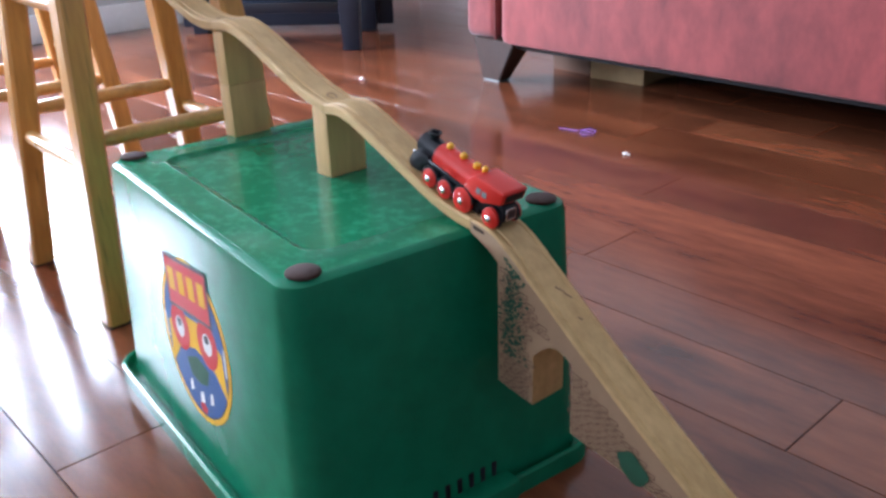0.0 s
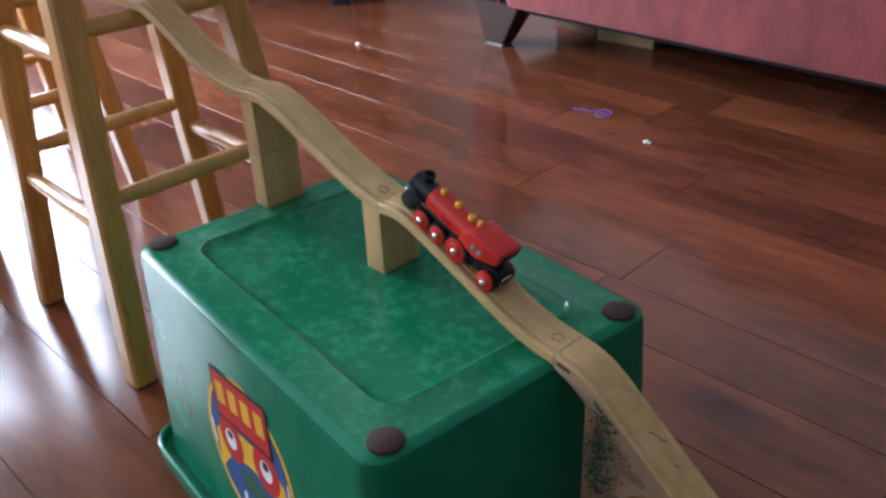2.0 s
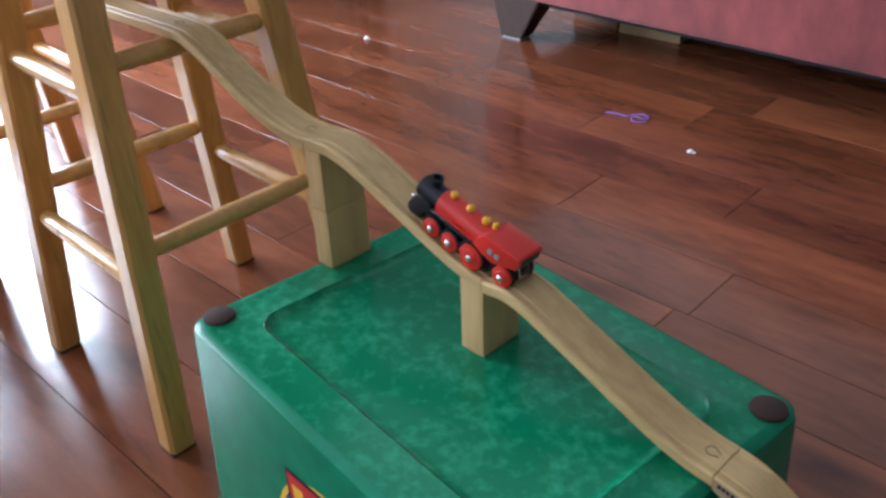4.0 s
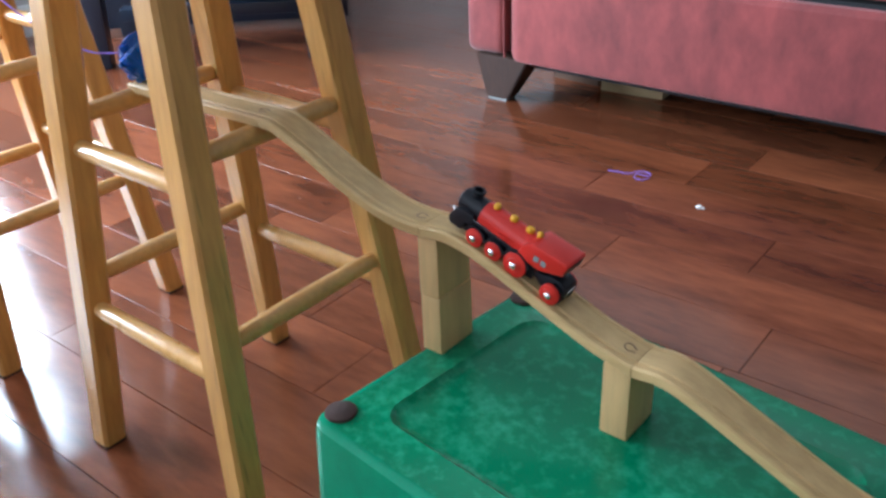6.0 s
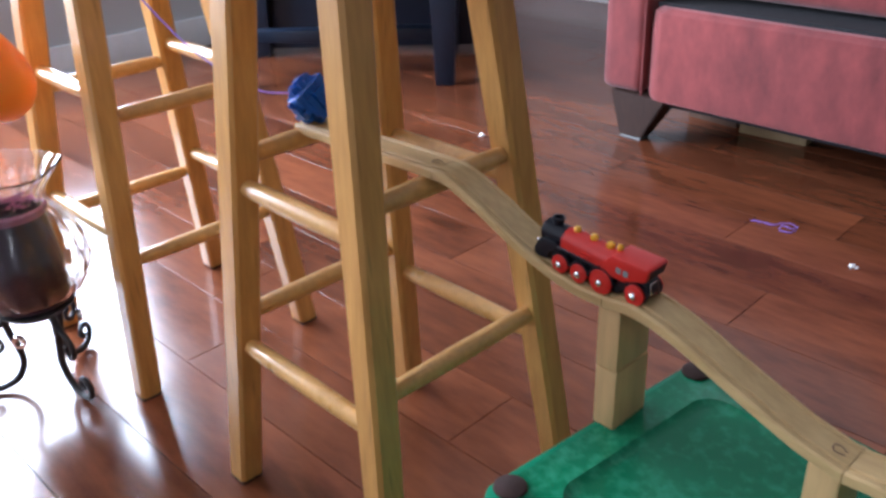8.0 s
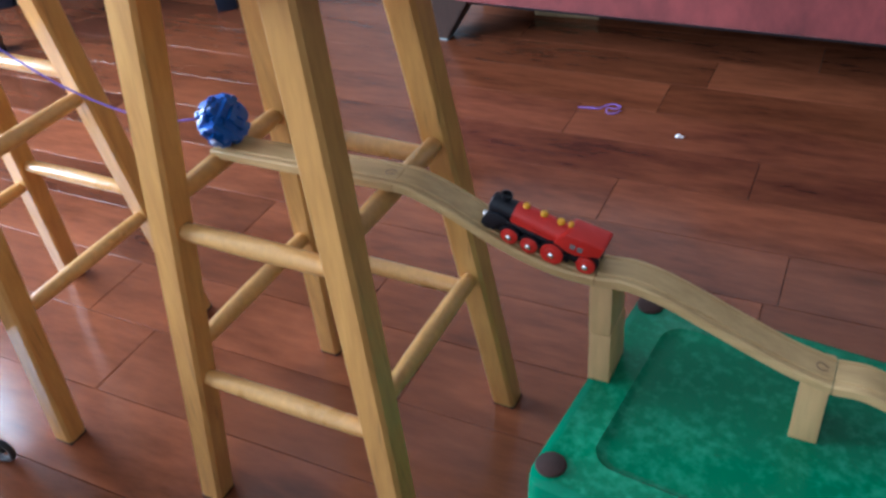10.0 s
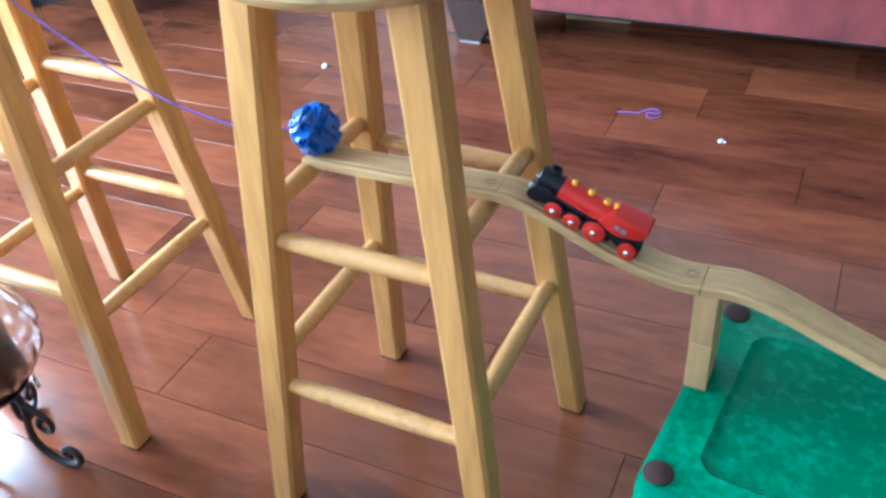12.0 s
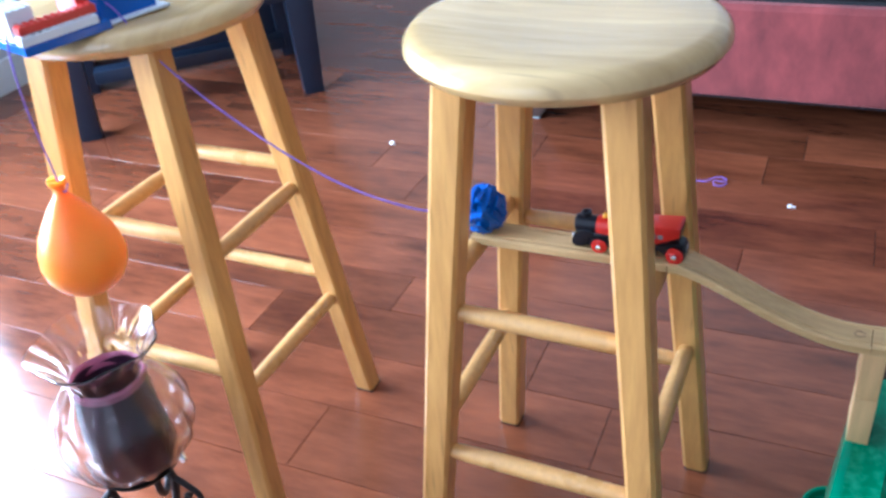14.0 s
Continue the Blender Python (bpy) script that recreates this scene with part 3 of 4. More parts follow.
# small print that cannot be read, as bars
for k in range(4):
    s = 0.6565 + 0.0035 * k
    part("print_bar", box(s, s + 0.0024, -w - 0.0003, -w + 0.0002, height(s) - 0.0075, height(s) - 0.0042), M_INKBLK_SHADE, ramp, smooth=False)
for s, y, ln in ((0.738, 0.004, 0.010), (0.744, 0.0075, 0.008), (0.762, 0.003, 0.005)):
    slope = math.degrees(math.atan2(height(s + 0.004) - height(s - 0.004), 0.008))
    part("print_bar", box(-ln / 2, ln / 2, -0.0006, 0.0006, -0.0001, 0.0003), M_INKBROWN, ramp, smooth=False, m=pose(s, y, height(s), 0, -slope, 0) @ pose(0, 0, 0, 0, 0, 35))


def support_block(name, s, z0, z1, along, across, label, shift=0.0, yaw=0.0):
    th = empty(name, TRACK @ pose(s, shift, z0, 0, 0, yaw), label, "toy block", "track supports")
    part("block", box(-along / 2, along / 2, -across / 2, across / 2, 0, z1 - z0, 0.0013), M_BLOCK, th)
    return th


TOP = 0.2925
mid = TOP + 0.0645
support_block("support_block", 0.2135, TOP, mid, 0.0230, 0.051, "plain beech support block standing on the bin", 0.0095)
support_block("support_block", 0.2125, mid + 0.0003, 0.4212, 0.0230, 0.051, "plain beech support block stacked on another", 0.0095, 1.2)
support_block("support_block", 0.4175, TOP - 0.0036, 0.3632, 0.026, 0.048, "short beech support block standing on the bin", 0.0075)
support_block("support_block", 0.897, 0.0, 0.1095, 0.03, 0.05, "plain beech block propping up the ramp end")


# ---- the locomotive; x runs to its rear, z = 0 is the groove floor ----
AX = (0.0, 0.0215, 0.0455)
RAD = (0.0090, 0.0090, 0.0118)
TRUCK_X, TRUCK_R = 0.0845, 0.0096
loco = empty("toy_locomotive", Matrix.Identity(4), "red and black battery toy steam locomotive with yellow knobs", "toy train")


def wheel_mesh(r):
    bm = lathe([(0.0, -0.0025), (r * 0.55, -0.0025), (r * 0.62, -0.0018), (r * 0.86, -0.0018), (r, -0.0012), (r, 0.0022), (0.0, 0.0022)], 28)
    bmesh.ops.transform(bm, matrix=pose(0, 0, 0, -90, 0, 0), verts=bm.verts)
    return bm


def hub_mesh():
    bm = lathe([(0.0, -0.0055), (0.0016, -0.0052), (0.0032, -0.004), (0.0035, -0.002)], 12)
    bmesh.ops.transform(bm, matrix=pose(0, 0, 0, -90, 0, 0), verts=bm.verts)
    return bm


WHEELS = []


def wheel_pair(parent, x, r):
    for side in (-1, 1):
        wh = part("wheel", wheel_mesh(r), M_RED, parent, m=pose(x, side * 0.0140, r, 0, 0, 0 if side < 0 else 180))
        part("hub", hub_mesh(), M_CHROME, wh, "small silver hub cap", m=pose(0, 0.0, 0))
        WHEELS.append((wh, x, side, r))


for x, r in zip(AX, RAD):
    wheel_pair(loco, x, r)
# frame and arches
bm = box(-0.022, 0.063, -0.0095, 0.0095, 0.0045, 0.0225, 0.002)
box(-0.012, 0.058, -0.0130, 0.0130, 0.0205, 0.0242, 0.0008, 1, bm)
for x, r in zip(AX, RAD):
    arch = [(x + (r + 0.0026) * math.cos(radians(a)), r + (r + 0.0026) * math.sin(radians(a))) for a in range(170, 5, -15)]
    arch += [(x + (r + 0.0006) * math.cos(radians(a)), r + (r + 0.0006) * math.sin(radians(a))) for a in range(10, 175, 15)]
    for side in (-1, 1):
        y0, y1 = sorted((side * 0.0095, side * 0.0150))
        prism(arch, y0, y1, bm)
part("chassis", bm, M_BLACK, loco, "black chassis with wheel arches")
bm = prism([(-0.0325, 0.008), (-0.0325, 0.0135), (-0.028, 0.023), (-0.018, 0.0275), (-0.008, 0.027), (-0.006, 0.019), (-0.010, 0.0165), (-0.014, 0.0150), (-0.016, 0.006), (-0.028, 0.0045)], -0.0135, 0.0135, None, 0.002)
part("buffer_beam", bm, M_BLACK, loco)
bm = rod((-0.0345, 0, 0.010), (-0.030, 0, 0.010), 0.0042, bm=None)
part("coupling", bm, M_CHROME, loco)
bm = rod((-0.0285, 0, 0.0293), (-0.0045, 0, 0.0293), 0.0105, 0.0105, 24)
rod((-0.0300, 0, 0.0293), (-0.0285, 0, 0.0293), 0.0088, 0.0105, 24, bm)
part("smokebox", bm, M_BLACK, loco)
part("chimney", lathe([(0.0, 0), (0.0052, 0), (0.0048, 0.006), (0.0062, 0.0105), (0.0064, 0.0125), (0.0042, 0.0128), (0.0036, 0.008), (0.0, 0.008)], 20), M_BLACK, loco, m=pose(-0.0175, 0, 0.0362) @ Matrix.Diagonal((1, 1, 0.72, 1)))
for side in (-1, 1):
    part("headlight", rod((-0.0335, side * 0.008, 0.0185), (-0.0305, side * 0.008, 0.0185), 0.0016), M_CHROME, loco)


def boiler_section(x0, x1, half, bottom, shoulder, top, bm=None, slant=0.0):
    outline = [(-half, bottom), (-half, shoulder)] + [(-half * math.cos(radians(a)), shoulder + (top - shoulder) * math.sin(radians(a))) for a in range(15, 180, 15)] + [(half, shoulder), (half, bottom)]
    own = bmesh.new()
    rings = [[own.verts.new((x, y, z + k)) for y, z in outline] for x, k in ((x0, 0), (x1, slant))]
    n = len(outline)
    for k in range(n):
        own.faces.new((rings[0][k], rings[1][k], rings[1][(k + 1) % n], rings[0][(k + 1) % n]))
    own.faces.new(rings[0][::-1])
    own.faces.new(rings[1])
    bmesh.ops.recalc_face_normals(own, faces=own.faces)
    bmesh.ops.bevel(own, geom=[ed for ed in own.edges if len({round(v.co.x, 5) for v in ed.verts}) == 1], offset=0.001, segments=2, affect="EDGES")
    return merge(bm, own)


bm = boiler_section(-0.0045, 0.052, 0.0118, 0.0228, 0.0288, 0.0408)
part("boiler", bm, M_RED, loco)
cab = [(0.042, 0.0225), (0.0455, 0.0335), (0.0525, 0.0428), (0.0895, 0.0450), (0.0912, 0.0436), (0.0895, 0.0320), (0.067, 0.0220)]
bm = prism(cab, -0.0148, 0.0148, None, 0.0022)
cabin = part("cab", bm, M_RED, loco)
part("cab_opening", prism([(0.0900, 0.0340), (0.0911, 0.0422), (0.0916, 0.0422), (0.0905, 0.0340)], -0.011, 0.011), M_BLACK, cabin)
for side in (-1, 1):
    for x in (0.0620, 0.0695):
        y0, y1 = sorted((side * 0.0147, side * 0.0153))
        part("window", box(x - 0.0026, x + 0.0026, y0, y1, 0.0290, 0.0345, 0.0006), M_GREY, cabin)
    y0, y1 = sorted((side * 0.0121, side * 0.0138))
    part("steam_pipe", box(0.018, 0.030, y0, y1, 0.0265, 0.0290, 0.0008), M_RED, loco)
for x, r in ((0.0045, 0.0036), (0.0235, 0.0038), (0.0415, 0.0040), (0.0515, 0.0028)):
    part("knob", lathe([(0.0, -0.002), (r * 0.8, -0.002), (r, 0.001), (r * 0.95, 0.0028), (r * 0.6, 0.0042), (0.0, 0.0045)], 18), M_YELLOW, loco, "yellow push button", m=pose(x, 0, 0.0406 + (0.002 if x > 0.05 else 0)))

truck = part("rear_truck", prism([(0.062, 0.0110), (0.062, 0.0165), (0.072, 0.0185), (0.078, 0.0220), (0.088, 0.0235), (0.0935, 0.0215), (0.0960, 0.015), (0.0955, 0.0065), (0.090, 0.0045), (0.076, 0.0045)], -0.0095, 0.0095, None, 0.0016), M_BLACK, loco, "black trailing truck with tail lights")
wheel_pair(truck, TRUCK_X, TRUCK_R)
plate = part("rear_plate", box(0.0952, 0.0964, -0.0062, 0.0062, 0.0072, 0.0185, 0.0004, 1), M_CHROME, truck, "silver plate with black marks")
for k in range(3):
    part("mark", box(0.0964, 0.0968, -0.0042 + 0.0032 * k, -0.0024 + 0.0032 * k, 0.0095, 0.0165), M_INKBLK_SHADE, plate, smooth=False)
for side in (-1, 1):
    y0, y1 = sorted((side * 0.0090, side * 0.0126))
    part("fender", prism([(TRUCK_X + 0.0108 * math.cos(radians(a)), TRUCK_R + 0.0108 * math.sin(radians(a))) for a in range(100, -41, -20)] + [(TRUCK_X + 0.0090 * math.cos(radians(a)), TRUCK_R + 0.0090 * math.sin(radians(a))) for a in range(-40, 101, 20)], y0, y1), M_BLACK, truck)

# ---- brick ball, string, balloon, brick winch ----
BALL = Vector((-0.4610, 1.4535, 0.5165))


def brick_ball():
    th = empty("brick_ball", Matrix.Translation(BALL) @ Vector((-0.645, -0.015, 0.765)).to_track_quat("Z", "Y").to_matrix().to_4x4() @ pose(0, 0, 0, 0, 0, 40), "round ball built of dark blue toy bricks", "toy ball")
    R, step, thin = 0.0305, 0.0080, 0.0032
    part("core", box(-0.0183, 0.0183, -0.0183, 0.0183, -0.0183, 0.0183, 0.003, 1), M_BRICKBLUE, th, smooth=False)
    turns = [pose(0, 0, 0), pose(0, 0, 0, 180), pose(0, 0, 0, 90), pose(0, 0, 0, -90), pose(0, 0, 0, 0, 90), pose(0, 0, 0, 0, -90)]
    cells = (-2.5, -1.5, -0.5, 0.5, 1.5, 2.5)
    pick = random.Random(8)
    kinds = {}
    for turn in turns:
        for i in cells:
            for j in cells:
                x, y = i * step, j * step
                far = math.hypot(abs(x) + step * 0.2, abs(y) + step * 0.2)
                layers = [k for k in range(4) if math.hypot(far, 0.016 + (k + 0.6) * thin) < R and max(abs(x), abs(y)) < 0.016 + (k + 1) * thin]
                if not layers:
                    continue
                k0, top = layers[0], layers[-1] + 1
                if top - k0 > 1 and pick.random() < 0.42:
                    top -= 1   # some plates stop a layer short
                spot = turn @ pose(x, y, 0)
                if (k0, top) in kinds:
                    ob = new("brick", kinds[k0, top])
                    ob.parent, ob.matrix_basis = th, spot
                    continue
                bm = box(-step * 0.485, step * 0.485, -step * 0.485, step * 0.485, 0.016 + k0 * thin, 0.016 + top * thin, 0.0002, 1)
                if top < 4:
                    rod((0, 0, 0.016 + top * thin), (0, 0, 0.0175 + top * thin), 0.0024, seg=8, bm=bm)
                kinds[k0, top] = part("brick", bm, M_BRICKBLUE, th, m=spot, smooth=False).data


brick_ball()

WINCH = Vector((-0.853, 1.693, 0.7605))
string = tagged(part("string", tube(smooth_path([BALL + Vector((-0.028, 0.012, 0.004)), (-0.535, 1.487, 0.523), (-0.615, 1.545, 0.560), (-0.70, 1.615, 0.632), (-0.768, 1.655, 0.715), (-0.805, 1.682, 0.783), (-0.855, 1.685, 0.80)], 8), 0.0012, 6), M_YARN), "thin purple yarn string running from ball to winch", "string")
BALLOON = Vector((-0.9195, 1.665, 0.497))
neck = BALLOON + Vector((0, 0, 0.092))
tagged(part("string", tube(smooth_path([(-0.90, 1.655, 0.80), (-0.915, 1.645, 0.775), (-0.921, 1.653, 0.70), neck + Vector((0.002, -0.003, 0.01)), neck, neck + Vector((0.006, -0.006, -0.006)), neck + Vector((0.012, -0.004, 0.004))], 8), 0.0012, 6), M_YARN), "purple yarn string holding up the balloon", "string")
bl = empty("balloon", Matrix.Translation(BALLOON), "small inflated orange balloon hanging by its neck", "balloon")
part("skin", lathe([(0.0, -0.0580), (0.014, -0.0565), (0.028, -0.051), (0.041, -0.040), (0.0495, -0.025), (0.053, -0.008), (0.0505, 0.010), (0.0435, 0.030), (0.033, 0.048), (0.021, 0.066), (0.011, 0.078), (0.0065, 0.086), (0.006, 0.090)], 40), M_BALLOON, bl)
part("neck", lathe([(0.006, 0.089), (0.0065, 0.092), (0.010, 0.094), (0.0115, 0.099), (0.0105, 0.102), (0.006, 0.101), (0.003, 0.098)], 20), M_BALLOON, bl, "rolled orange neck knot")


def brick_winch():
    th = empty("toy_brick_winch", Matrix.Translation(WINCH) @ pose(0, 0, 0, 0, 0, 25), "winch of blue, red and white toy bricks", "toy bricks")

    def plank(name, x0, x1, y0, y1, z0, z1, mat, studs=True):
        p = part(name, box(x0, x1, y0, y1, z0, z1, 0.0006, 1), mat, th)
        if studs:
            bm = bmesh.new()
            nx, ny = max(1, round((x1 - x0) / 0.008)), max(1, round((y1 - y0) / 0.008))
            for i in range(nx):
                for j in range(ny):
                    x, y = x0 + (i + 0.5) * (x1 - x0) / nx, y0 + (j + 0.5) * (y1 - y0) / ny
                    rod((x, y, z1), (x, y, z1 + 0.0017), 0.0025, seg=8, bm=bm)
            tagged(part("studs", bm, mat, p), kind="stuff")

    plank("plate", -0.075, 0.028, -0.050, 0.020, 0.0, 0.010, M_BRICKBLUE)
    plank("beam", -0.075, 0.015, -0.0495, -0.034, 0.0105, 0.020, M_BRICKWHITE)
    plank("beam", -0.073, 0.017, -0.047, -0.034, 0.0222, 0.031, M_BRICKRED)
    plank("beam", -0.075, -0.045, -0.030, 0.018, 0.0122, 0.045, M_BRICKWHITE)
    plank("post", 0.004, 0.020, -0.030, 0.018, 0.0122, 0.075, M_BRICKRED)
    plank("wall_brick", 0.030, 0.100, -0.030, -0.006, 0.0, 0.082, M_BRICKBLUE)
    plank("wall_brick", 0.030, 0.100, 0.02, 0.044, 0.0, 0.082, M_BRICKBLUE)
    part("axle", rod((0.065, -0.04, 0.060), (0.065, 0.055, 0.060), 0.003), M_BLACK, th)
    part("foot_board", box(0.020, 0.112, -0.040, 0.060, 0.0, 0.0032, 0.0008, 1, None), M_BRICKWHITE, th)


brick_winch()

# ---- candle holder ----
CANDLE = Vector((-0.945, 1.655, 0.0))


def candle_holder():
    th = empty("hurricane_candle_holder", Matrix.Translation(CANDLE) @ pose(0, 0, 0, 0, 0, -57), "fluted glass hurricane vase on a scrolled black iron stand", "candle holder")
    outer = [(0.0, 0.150), (0.030, 0.151), (0.054, 0.158), (0.075, 0.172), (0.089, 0.194), (0.095, 0.219), (0.094, 0.246), (0.085, 0.276), (0.070, 0.304), (0.057, 0.328), (0.053, 0.346), (0.056, 0.362), (0.066, 0.380), (0.077, 0.396), (0.084, 0.405)]
    outer = [(r, z if z < 0.226 else 0.226 + (z - 0.226) * 0.80) for r, z in outer]
    inner = [(max(r - 0.0026, 0), z + 0.0018) for r, z in reversed(outer)]

    def flute(a, i):
        j = i if i < len(outer) else 2 * len(outer) - 1 - i
        base = 1 + 0.034 * math.sin(a * 14 + j * 0.45 + 0.9 * math.sin(j * 1.3)) * (1 if 2 < j < 14 else 0.2)
        if j >= 12:
            base *= 1 + 0.05 * math.sin(a * 5) * (j - 11) / 3
        return base

    part("glass_vase", lathe(outer + inner, 128, flute=flute), M_GLASS, th, "clear fluted glass with a flared wavy rim")
    ring = [(0.046 * math.cos(2 * math.pi * k / 40), 0.046 * math.sin(2 * math.pi * k / 40), 0.143) for k in range(41)]
    part("ring", tube(ring, 0.006, 8), M_IRON, th)
    part("cup", lathe([(0.0, 0.136), (0.044, 0.138), (0.058, 0.146), (0.060, 0.150), (0.056, 0.149), (0.0, 0.1405)], 32), M_IRON, th)
    for k in range(3):
        a0 = radians(15 + 120 * k)
        leg = [(0.040, 0.142)]
        leg += [(0.050, 0.128), (0.047, 0.100), (0.040, 0.070), (0.040, 0.045), (0.052, 0.022), (0.072, 0.010), (0.092, 0.0085), (0.108, 0.016), (0.113, 0.030), (0.106, 0.042), (0.093, 0.043), (0.087, 0.034), (0.092, 0.026), (0.098, 0.028)]
        pts = smooth_path([(r * math.cos(a0), r * math.sin(a0), z) for r, z in leg], 6)
        part("scroll_leg", tube(pts, lambda t: 0.0062 - 0.0018 * t, 8), M_IRON, th)
        up = [(0.042, 0.132), (0.056, 0.122), (0.074, 0.110), (0.086, 0.098), (0.086, 0.082), (0.074, 0.074), (0.063, 0.080), (0.064, 0.092), (0.072, 0.093)]
        pts = smooth_path([(r * math.cos(a0), r * math.sin(a0), z) for r, z in up], 6)
        part("scroll", tube(pts, lambda t: 0.0052 - 0.0016 * t, 8), M_IRON, th)
        b0 = a0 + radians(60)
        part("rosette", lathe([(0.006, -0.003), (0.011, -0.003), (0.012, 0.0), (0.011, 0.003), (0.006, 0.003)], 12, closed=True), M_CHROME, th, "small beaded silver rosette", m=pose(0.058 * math.cos(b0), 0.058 * math.sin(b0), 0.112, 90, 0, math.degrees(b0) + 90))
    return th


candle_holder()
cd = empty("candle", Matrix.Translation(CANDLE + Vector((0, 0, 0.1545))), "burnt-down plum pillar candle inside the glass", "candle")
part("wax", lathe([(0.0, 0.0), (0.054, 0.0), (0.06, 0.0034), (0.06, 0.0252), (0.054, 0.0924), (0.049, 0.1411), (0.0495, 0.1529), (0.046, 0.1554), (0.0435, 0.1495), (0.042, 0.0966), (0.0, 0.0882)], 40, flute=lambda a, i: 1 + 0.012 * math.sin(3 * a + i)), M_WAX, cd)
part("wax_rim", lathe([(0.05, 0.1445), (0.0508, 0.1545), (0.048, 0.1585), (0.045, 0.1555), (0.0432, 0.1405)], 40, flute=lambda a, i: 1 + 0.012 * math.sin(3 * a), closed=True), M_WAXRIM, cd, "pale plum melted rim")

# ---- sofa ----
SOFA = pose(0.255, 2.58, 0, 0, 0, -48.2)


def sofa():
    th = empty("sofa", SOFA, "coral pink velvet sofa on dark wooden legs", "sofa")
    D = 0.92
    part("front_rail", loft([(0.118, 0.985, 0.445, 0.05), (0.124, 0.997, 0.457, 0.05), (0.140, 1.0, 0.460, 0.05), (0.300, 1.0, 0.460, 0.05), (0.342, 0.997, 0.457, 0.05), (0.354, 0.985, 0.445, 0.05)]), M_VELVET, th, m=pose(0.98, 0.460, 0))
    for x0 in (-0.150, 1.985):
        part("arm", box(x0, x0 + 0.127, 0.006, D, 0.128, 0.58, 0.030, 4), M_VELVET, th)
    part("piping", tube([(-0.0215, 0.004, 0.13), (-0.0215, 0.001, 0.34), (-0.0215, 0.006, 0.56)], 0.0035), M_VELVET, th)
    # black slab: the shade of the gap between rail and cushions, as colour
    part("deck_gap_shade", box(-0.01, 1.97, 0.035, 0.8, 0.350, 0.362), M_UNDER_SHADE, th, smooth=False)
    for x0 in (0.655, 1.33):
        part("seat_cushion", box(x0, x0 + 0.66, 0.030, 0.72, 0.372, 0.50, 0.035, 4), M_VELVET, th)
        part("cushion_piping", tube([(x0 + 0.02, 0.032, 0.378), (x0 + 0.64, 0.032, 0.378)], 0.005), M_VELVET, th)
    part("seat_cushion", box(-0.015, 0.645, 0.11, 0.72, 0.372, 0.50, 0.035, 4), M_VELVET, th)
    part("backrest", box(-0.02, 1.98, 0.70, 0.94, 0.34, 0.84, 0.05, 4), M_VELVET, th)
    # unseen board added at the back: stops light leaking in under the sofa
    part("rear_light_stop", box(-0.14, 2.10, 0.90, 0.915, 0.012, 0.13), M_UNDER_SHADE, th, smooth=False)
    part("underside", box(-0.10, 2.06, 0.03, 0.9, 0.106, 0.120), M_UNDER_SHADE, th, smooth=False)
    for x, y in ((-0.045, 0.02), (2.02, 0.02), (-0.045, 0.84), (2.02, 0.84)):
        bm = bmesh.new()
        rings = []
        for z, x0, x1, y0, y1 in ((0.006, -0.048, 0.020, 0.0, 0.05), (0.127, -0.072, 0.095, -0.014, 0.07)):
            rings.append([bm.verts.new((x + a, y + b2, z)) for a, b2 in ((x0, y0), (x1, y0), (x1, y1), (x0, y1))])
        for k in range(4):
            bm.faces.new((rings[0][k], rings[0][(k + 1) % 4], rings[1][(k + 1) % 4], rings[1][k]))
        bm.faces.new(rings[0][::-1])
        bm.faces.new(rings[1])
        bmesh.ops.bevel(bm, geom=bm.edges[:], offset=0.003, segments=2, affect="EDGES")
        lg = part("leg", bm, M_DARKWOOD, th)
        part("glide", box(x - 0.044, x + 0.016, y + 0.004, y + 0.046, 0.0, 0.007), M_GREY, lg, "grey felt glide", smooth=False)


sofa()
bx = empty("cardboard_box", SOFA @ pose(0.22, 0.34, 0, 0, 0, 4), "plain tan box pushed under the sofa", "box")
part("carton", box(-0.09, 0.09, -0.09, 0.10, 0, 0.104, 0.002), M_CARD, bx)

bx = empty("cardboard_box", SOFA @ pose(0.045, 0.36, 0, 0, 0, -3), "dark brown box pushed under the sofa", "box")
part("carton", box(-0.075, 0.075, -0.09, 0.12, 0, 0.100, 0.002), M_BROWNCARD, bx)

# ---- dark bench by the far wall ----
BENCH = pose(-0.56, 3.27, 0, 0, 0, -5)


def bench():
    th = empty("console_table", BENCH, "dark navy console table with broad tapered legs", "table")
    part("tabletop", box(-0.46, 0.46, -0.08, 0.42, 0.52, 0.55, 0.006), M_NAVY, th)
    part("apron", box(-0.43, 0.43, -0.055, -0.03, 0.30, 0.52, 0.003), M_NAVY, th)
    part("apron", box(-0.43, 0.43, 0.36, 0.385, 0.30, 0.52, 0.003), M_NAVY, th)
    for x in (-0.345, 0.335):
        for y in (-0.055, 0.34):
            bm = prism([(x - 0.03, 0), (x + 0.03, 0), (x + 0.05, 0.5), (x - 0.05, 0.5)], y, y + 0.055, None, 0.004)
            part("leg", bm, M_NAVY, th)
    # assumed panel, added to keep window light off the floor here
    part("light_stop_panel", box(-0.43, 0.43, 0.388, 0.402, 0.02, 0.52, 0.003), M_NAVY, th)
    part("stretcher", box(-0.30, 0.29, 0.10, 0.16, 0.11, 0.15, 0.004), M_NAVY, th)


bench()

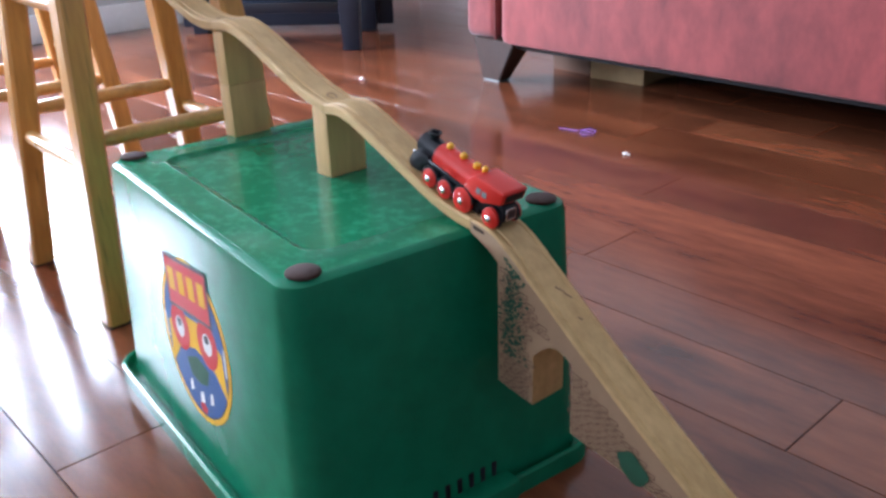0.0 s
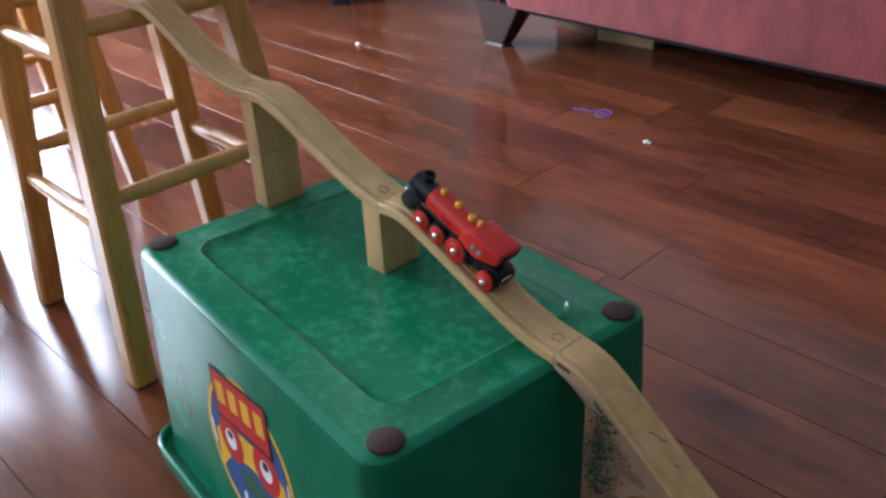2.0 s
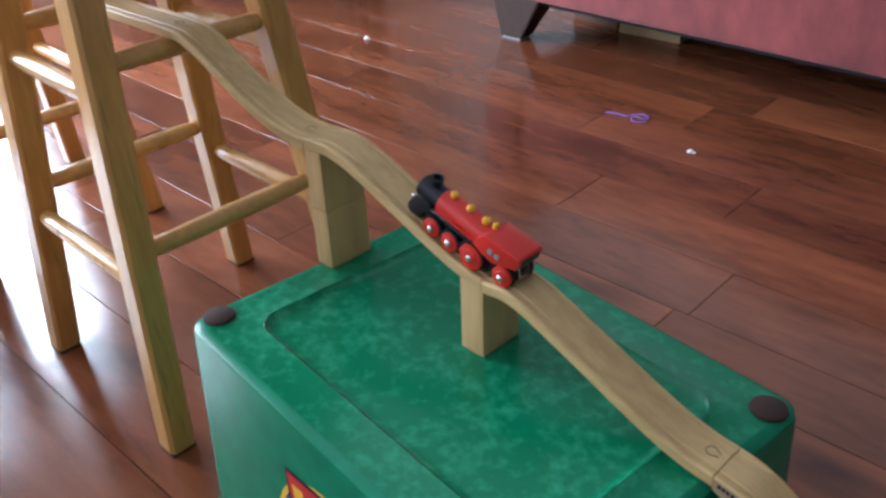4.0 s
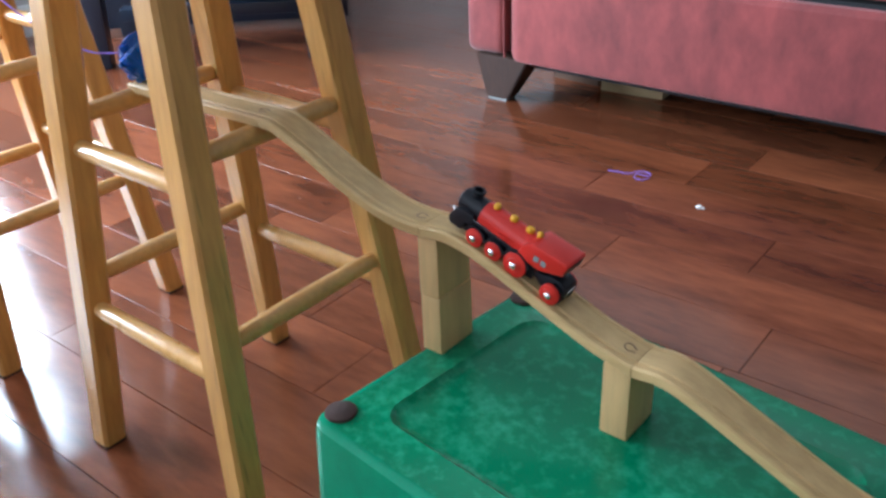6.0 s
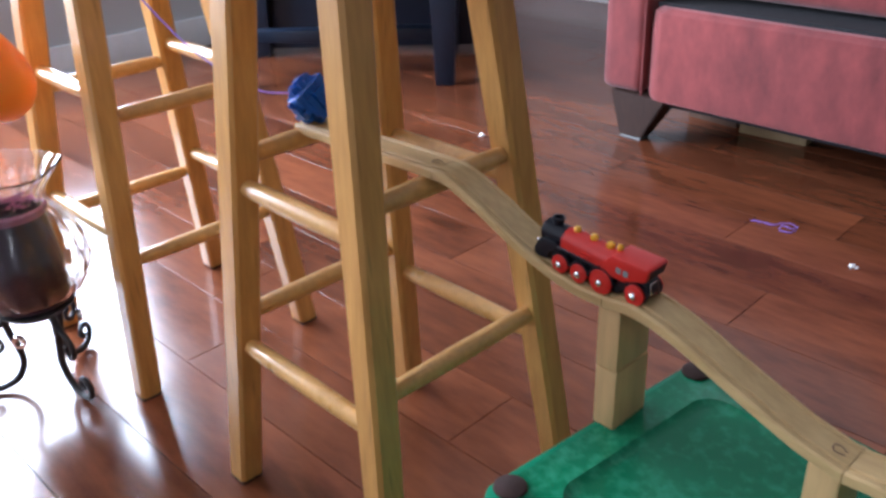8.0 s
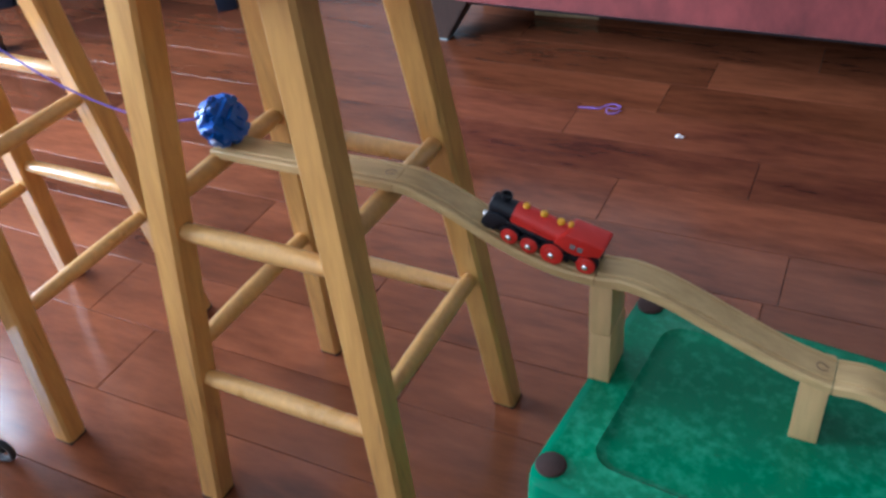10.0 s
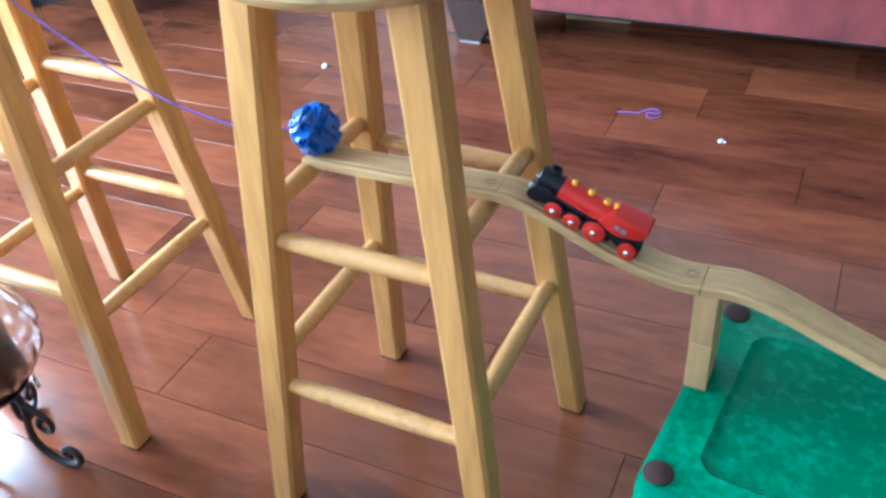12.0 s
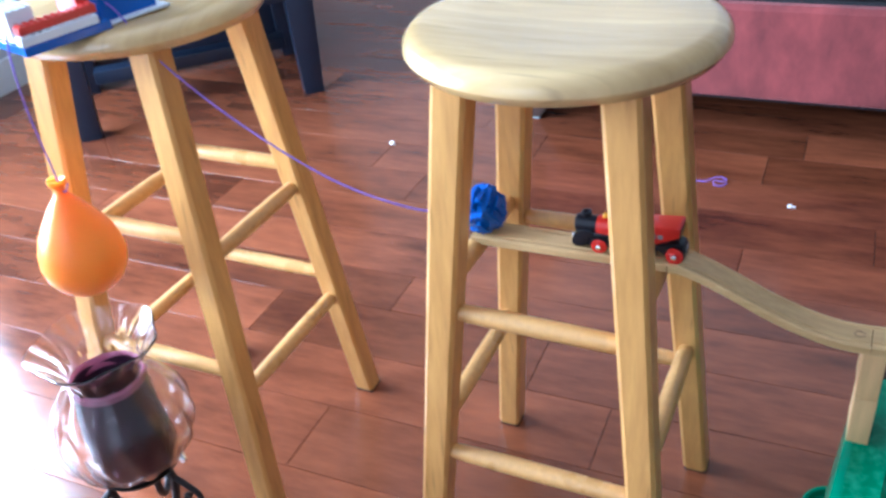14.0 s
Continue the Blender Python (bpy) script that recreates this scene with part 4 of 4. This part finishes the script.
# ---- litter on the floor ----
rng = random.Random(11)
pts = [Vector((-0.055, 0.045, 0.002)), Vector((-0.03, 0.028, 0.0025)), Vector((-0.012, 0.010, 0.003)), Vector((0.010, 0.012, 0.004)), Vector((0.030, 0.004, 0.006)), Vector((0.040, -0.014, 0.003)), Vector((0.022, -0.020, 0.005)), Vector((0.004, -0.006, 0.007)), Vector((-0.006, -0.022, 0.003)), Vector((0.012, -0.034, 0.0025)), Vector((0.030, -0.030, 0.003))]
tagged(part("yarn_scrap", tube(smooth_path(pts, 6), 0.0012, 6), M_YARN, m=pose(0.412, 2.070, 0) @ Matrix.Diagonal((0.85, 0.85, 1, 1))), "crumpled scrap of purple yarn on the floor", "yarn")


def crumb(x, y, r):
    bm = bmesh.new()
    bmesh.ops.create_icosphere(bm, subdivisions=2, radius=r)
    for v in bm.verts:
        v.co *= 1 + 0.5 * noise.noise(v.co * 130 + Vector((x * 9, y * 7, 0)))
        v.co.z = max(v.co.z * 0.7, -r * 0.55)
    tagged(part("paper_crumb", bm, M_CRUMB, m=pose(x, y, r * 0.55, 0, 0, 30)), "small white crumpled paper crumb on the floor", "crumb", "floor crumbs")


crumb(0.482, 1.888, 0.0055)
crumb(0.488, 1.881, 0.0036)
crumb(-0.156, 2.705, 0.008)

# ---- floor boards ----
seams = [0.446, 0.594, 0.742, 0.886, 1.025, 1.147, 1.288, 1.438, 1.58, 1.722]
while seams[0] > -0.6:
    seams.insert(0, seams[0] - 0.144)
while seams[-1] < WALL_C - 0.1:
    seams.append(seams[-1] + 0.144)
known = {1.147: -0.793, 1.438: -0.89, 1.288: -1.14, 1.58: -1.307, 0.742: -1.28, 0.886: -2.02, 0.446: -2.34, 0.302: -0.847}
rng = random.Random(3)


def board(u0, u1, v0, v1):
    g, e = 0.0007, 0.0003
    x, y = (u1 - u0) / 2 - g, (v1 - v0) / 2 - g
    bm = bmesh.new()
    rings = [[bm.verts.new((a * (x - k), b2 * (y - k), z)) for a, b2 in ((-1, -1), (1, -1), (1, 1), (-1, 1))] for z, k in ((-0.006, 0), (-0.0003, 0), (0.0, e))]
    for A, B in zip(rings, rings[1:]):
        for k in range(4):
            bm.faces.new((A[k], A[(k + 1) % 4], B[(k + 1) % 4], B[k]))
    bm.faces.new(rings[-1])
    part("floorboard", bm, M_FLOOR, floor, smooth=False, m=pose((u0 + u1) / 2, (v0 + v1) / 2, 0))


tails = []
for v0, v1 in zip(seams, seams[1:]):
    start = known.get(round(v0, 3), rng.uniform(-1.6, -0.8))
    ends = [start]
    while ends[0] > WALL_A:
        ends.insert(0, max(WALL_A, ends[0] - rng.uniform(0.55, 1.35)))
    while ends[-1] < 1.0:
        ends.append(min(WALL_D, ends[-1] + rng.uniform(0.55, 1.35)))
    for u0, u1 in zip(ends, ends[1:]):
        board(u0, u1, v0, v1)
    tails.append((v0, v1, ends[-1]))
behind = random.Random(5)
for v0, v1, u0 in tails:
    while u0 < WALL_D - 0.01:
        u1 = u0 + behind.uniform(1.1, 1.9)
        u1 = WALL_D if u1 > WALL_D - 0.4 else u1
        board(u0, u1, v0, v1)
        u0 = u1
rest = bmesh.new()
box(WALL_A, WALL_D, WALL_B, seams[0] - 0.001, -0.006, 0.0, bm=rest)
part("floor_field", rest, M_FLOOR, floor, smooth=False)


# ---- what moves ----
S_KEYS = [(0, 0.589), (1.5, 0.512), (2, 0.487), (4.5, 0.339), (5, 0.313), (6.5, 0.241), (7.0, 0.218), (7.5, 0.178), (8, 0.152), (8.5, 0.141), (9.5, 0.1176), (10.5, 0.1122), (11, 0.103), (11.5, 0.0767), (12.5, 0.0232), (13, -0.004), (13.5, -0.0465), (14, -0.086)]


def loco_at(t):
    s = float(np.interp(t, [k[0] for k in S_KEYS], [k[1] for k in S_KEYS]))
    return s


def smooth_s(t):
    ws = [(-0.3, 1), (-0.15, 2), (0, 3), (0.15, 2), (0.3, 1)]
    tot = sum(w2 * (loco_at(min(max(t + d2, 0), 14)) + (0 if 0 <= t + d2 <= 14 else (-0.055 if t + d2 < 0 else -0.085) * (t + d2 - min(max(t + d2, 0), 14)))) for d2, w2 in ws)
    return tot / sum(w2 for _, w2 in ws)


def contact(s, length):
    """The s at which the groove is that far behind s in a straight line."""
    z = height(s)
    e2 = s + length
    for _ in range(6):
        e2 = s + math.sqrt(max(length ** 2 - (height(e2) - z) ** 2, 1e-6))
    return e2


def motions():
    body_rows, truck_rows = [], []
    wheel_rows = [[] for _ in WHEELS]
    s_start = smooth_s(0)
    for k in range(141):
        t = k / 10
        s = smooth_s(t)
        s2 = contact(s, AX[2])
        s3 = contact(s, TRUCK_X)
        z0, z2, z3 = (height(q) - 0.0014 for q in (s, s2, s3))
        pitch = math.degrees(math.atan2(z2 - z0, s2 - s))
        body = TRACK @ pose(s, 0, z0, 0, -pitch, 0)
        body_rows.append((t, body))
        wheel_spot = TRACK @ Vector((s3, 0, z3))
        local = body.inverted() @ wheel_spot
        ang = math.degrees(math.atan2(local.z, TRUCK_X - 0.062))
        truck_rows.append((t, pose(0.062, 0, 0.0, 0, -ang, 0) @ pose(-0.062, 0, 0)))
        gone = s_start - s
        for rows, (wh, x, side, r) in zip(wheel_rows, WHEELS):
            turn = math.degrees(gone / r)
            rows.append((t, pose(x, side * 0.0140, r, 0, -turn, 0) @ pose(0, 0, 0, 0, 0, 0 if side < 0 else 180)))
    walk(loco, body_rows)
    walk(truck, truck_rows)
    for rows, (wh, x, side, r) in zip(wheel_rows, WHEELS):
        walk(wh, rows)


motions()
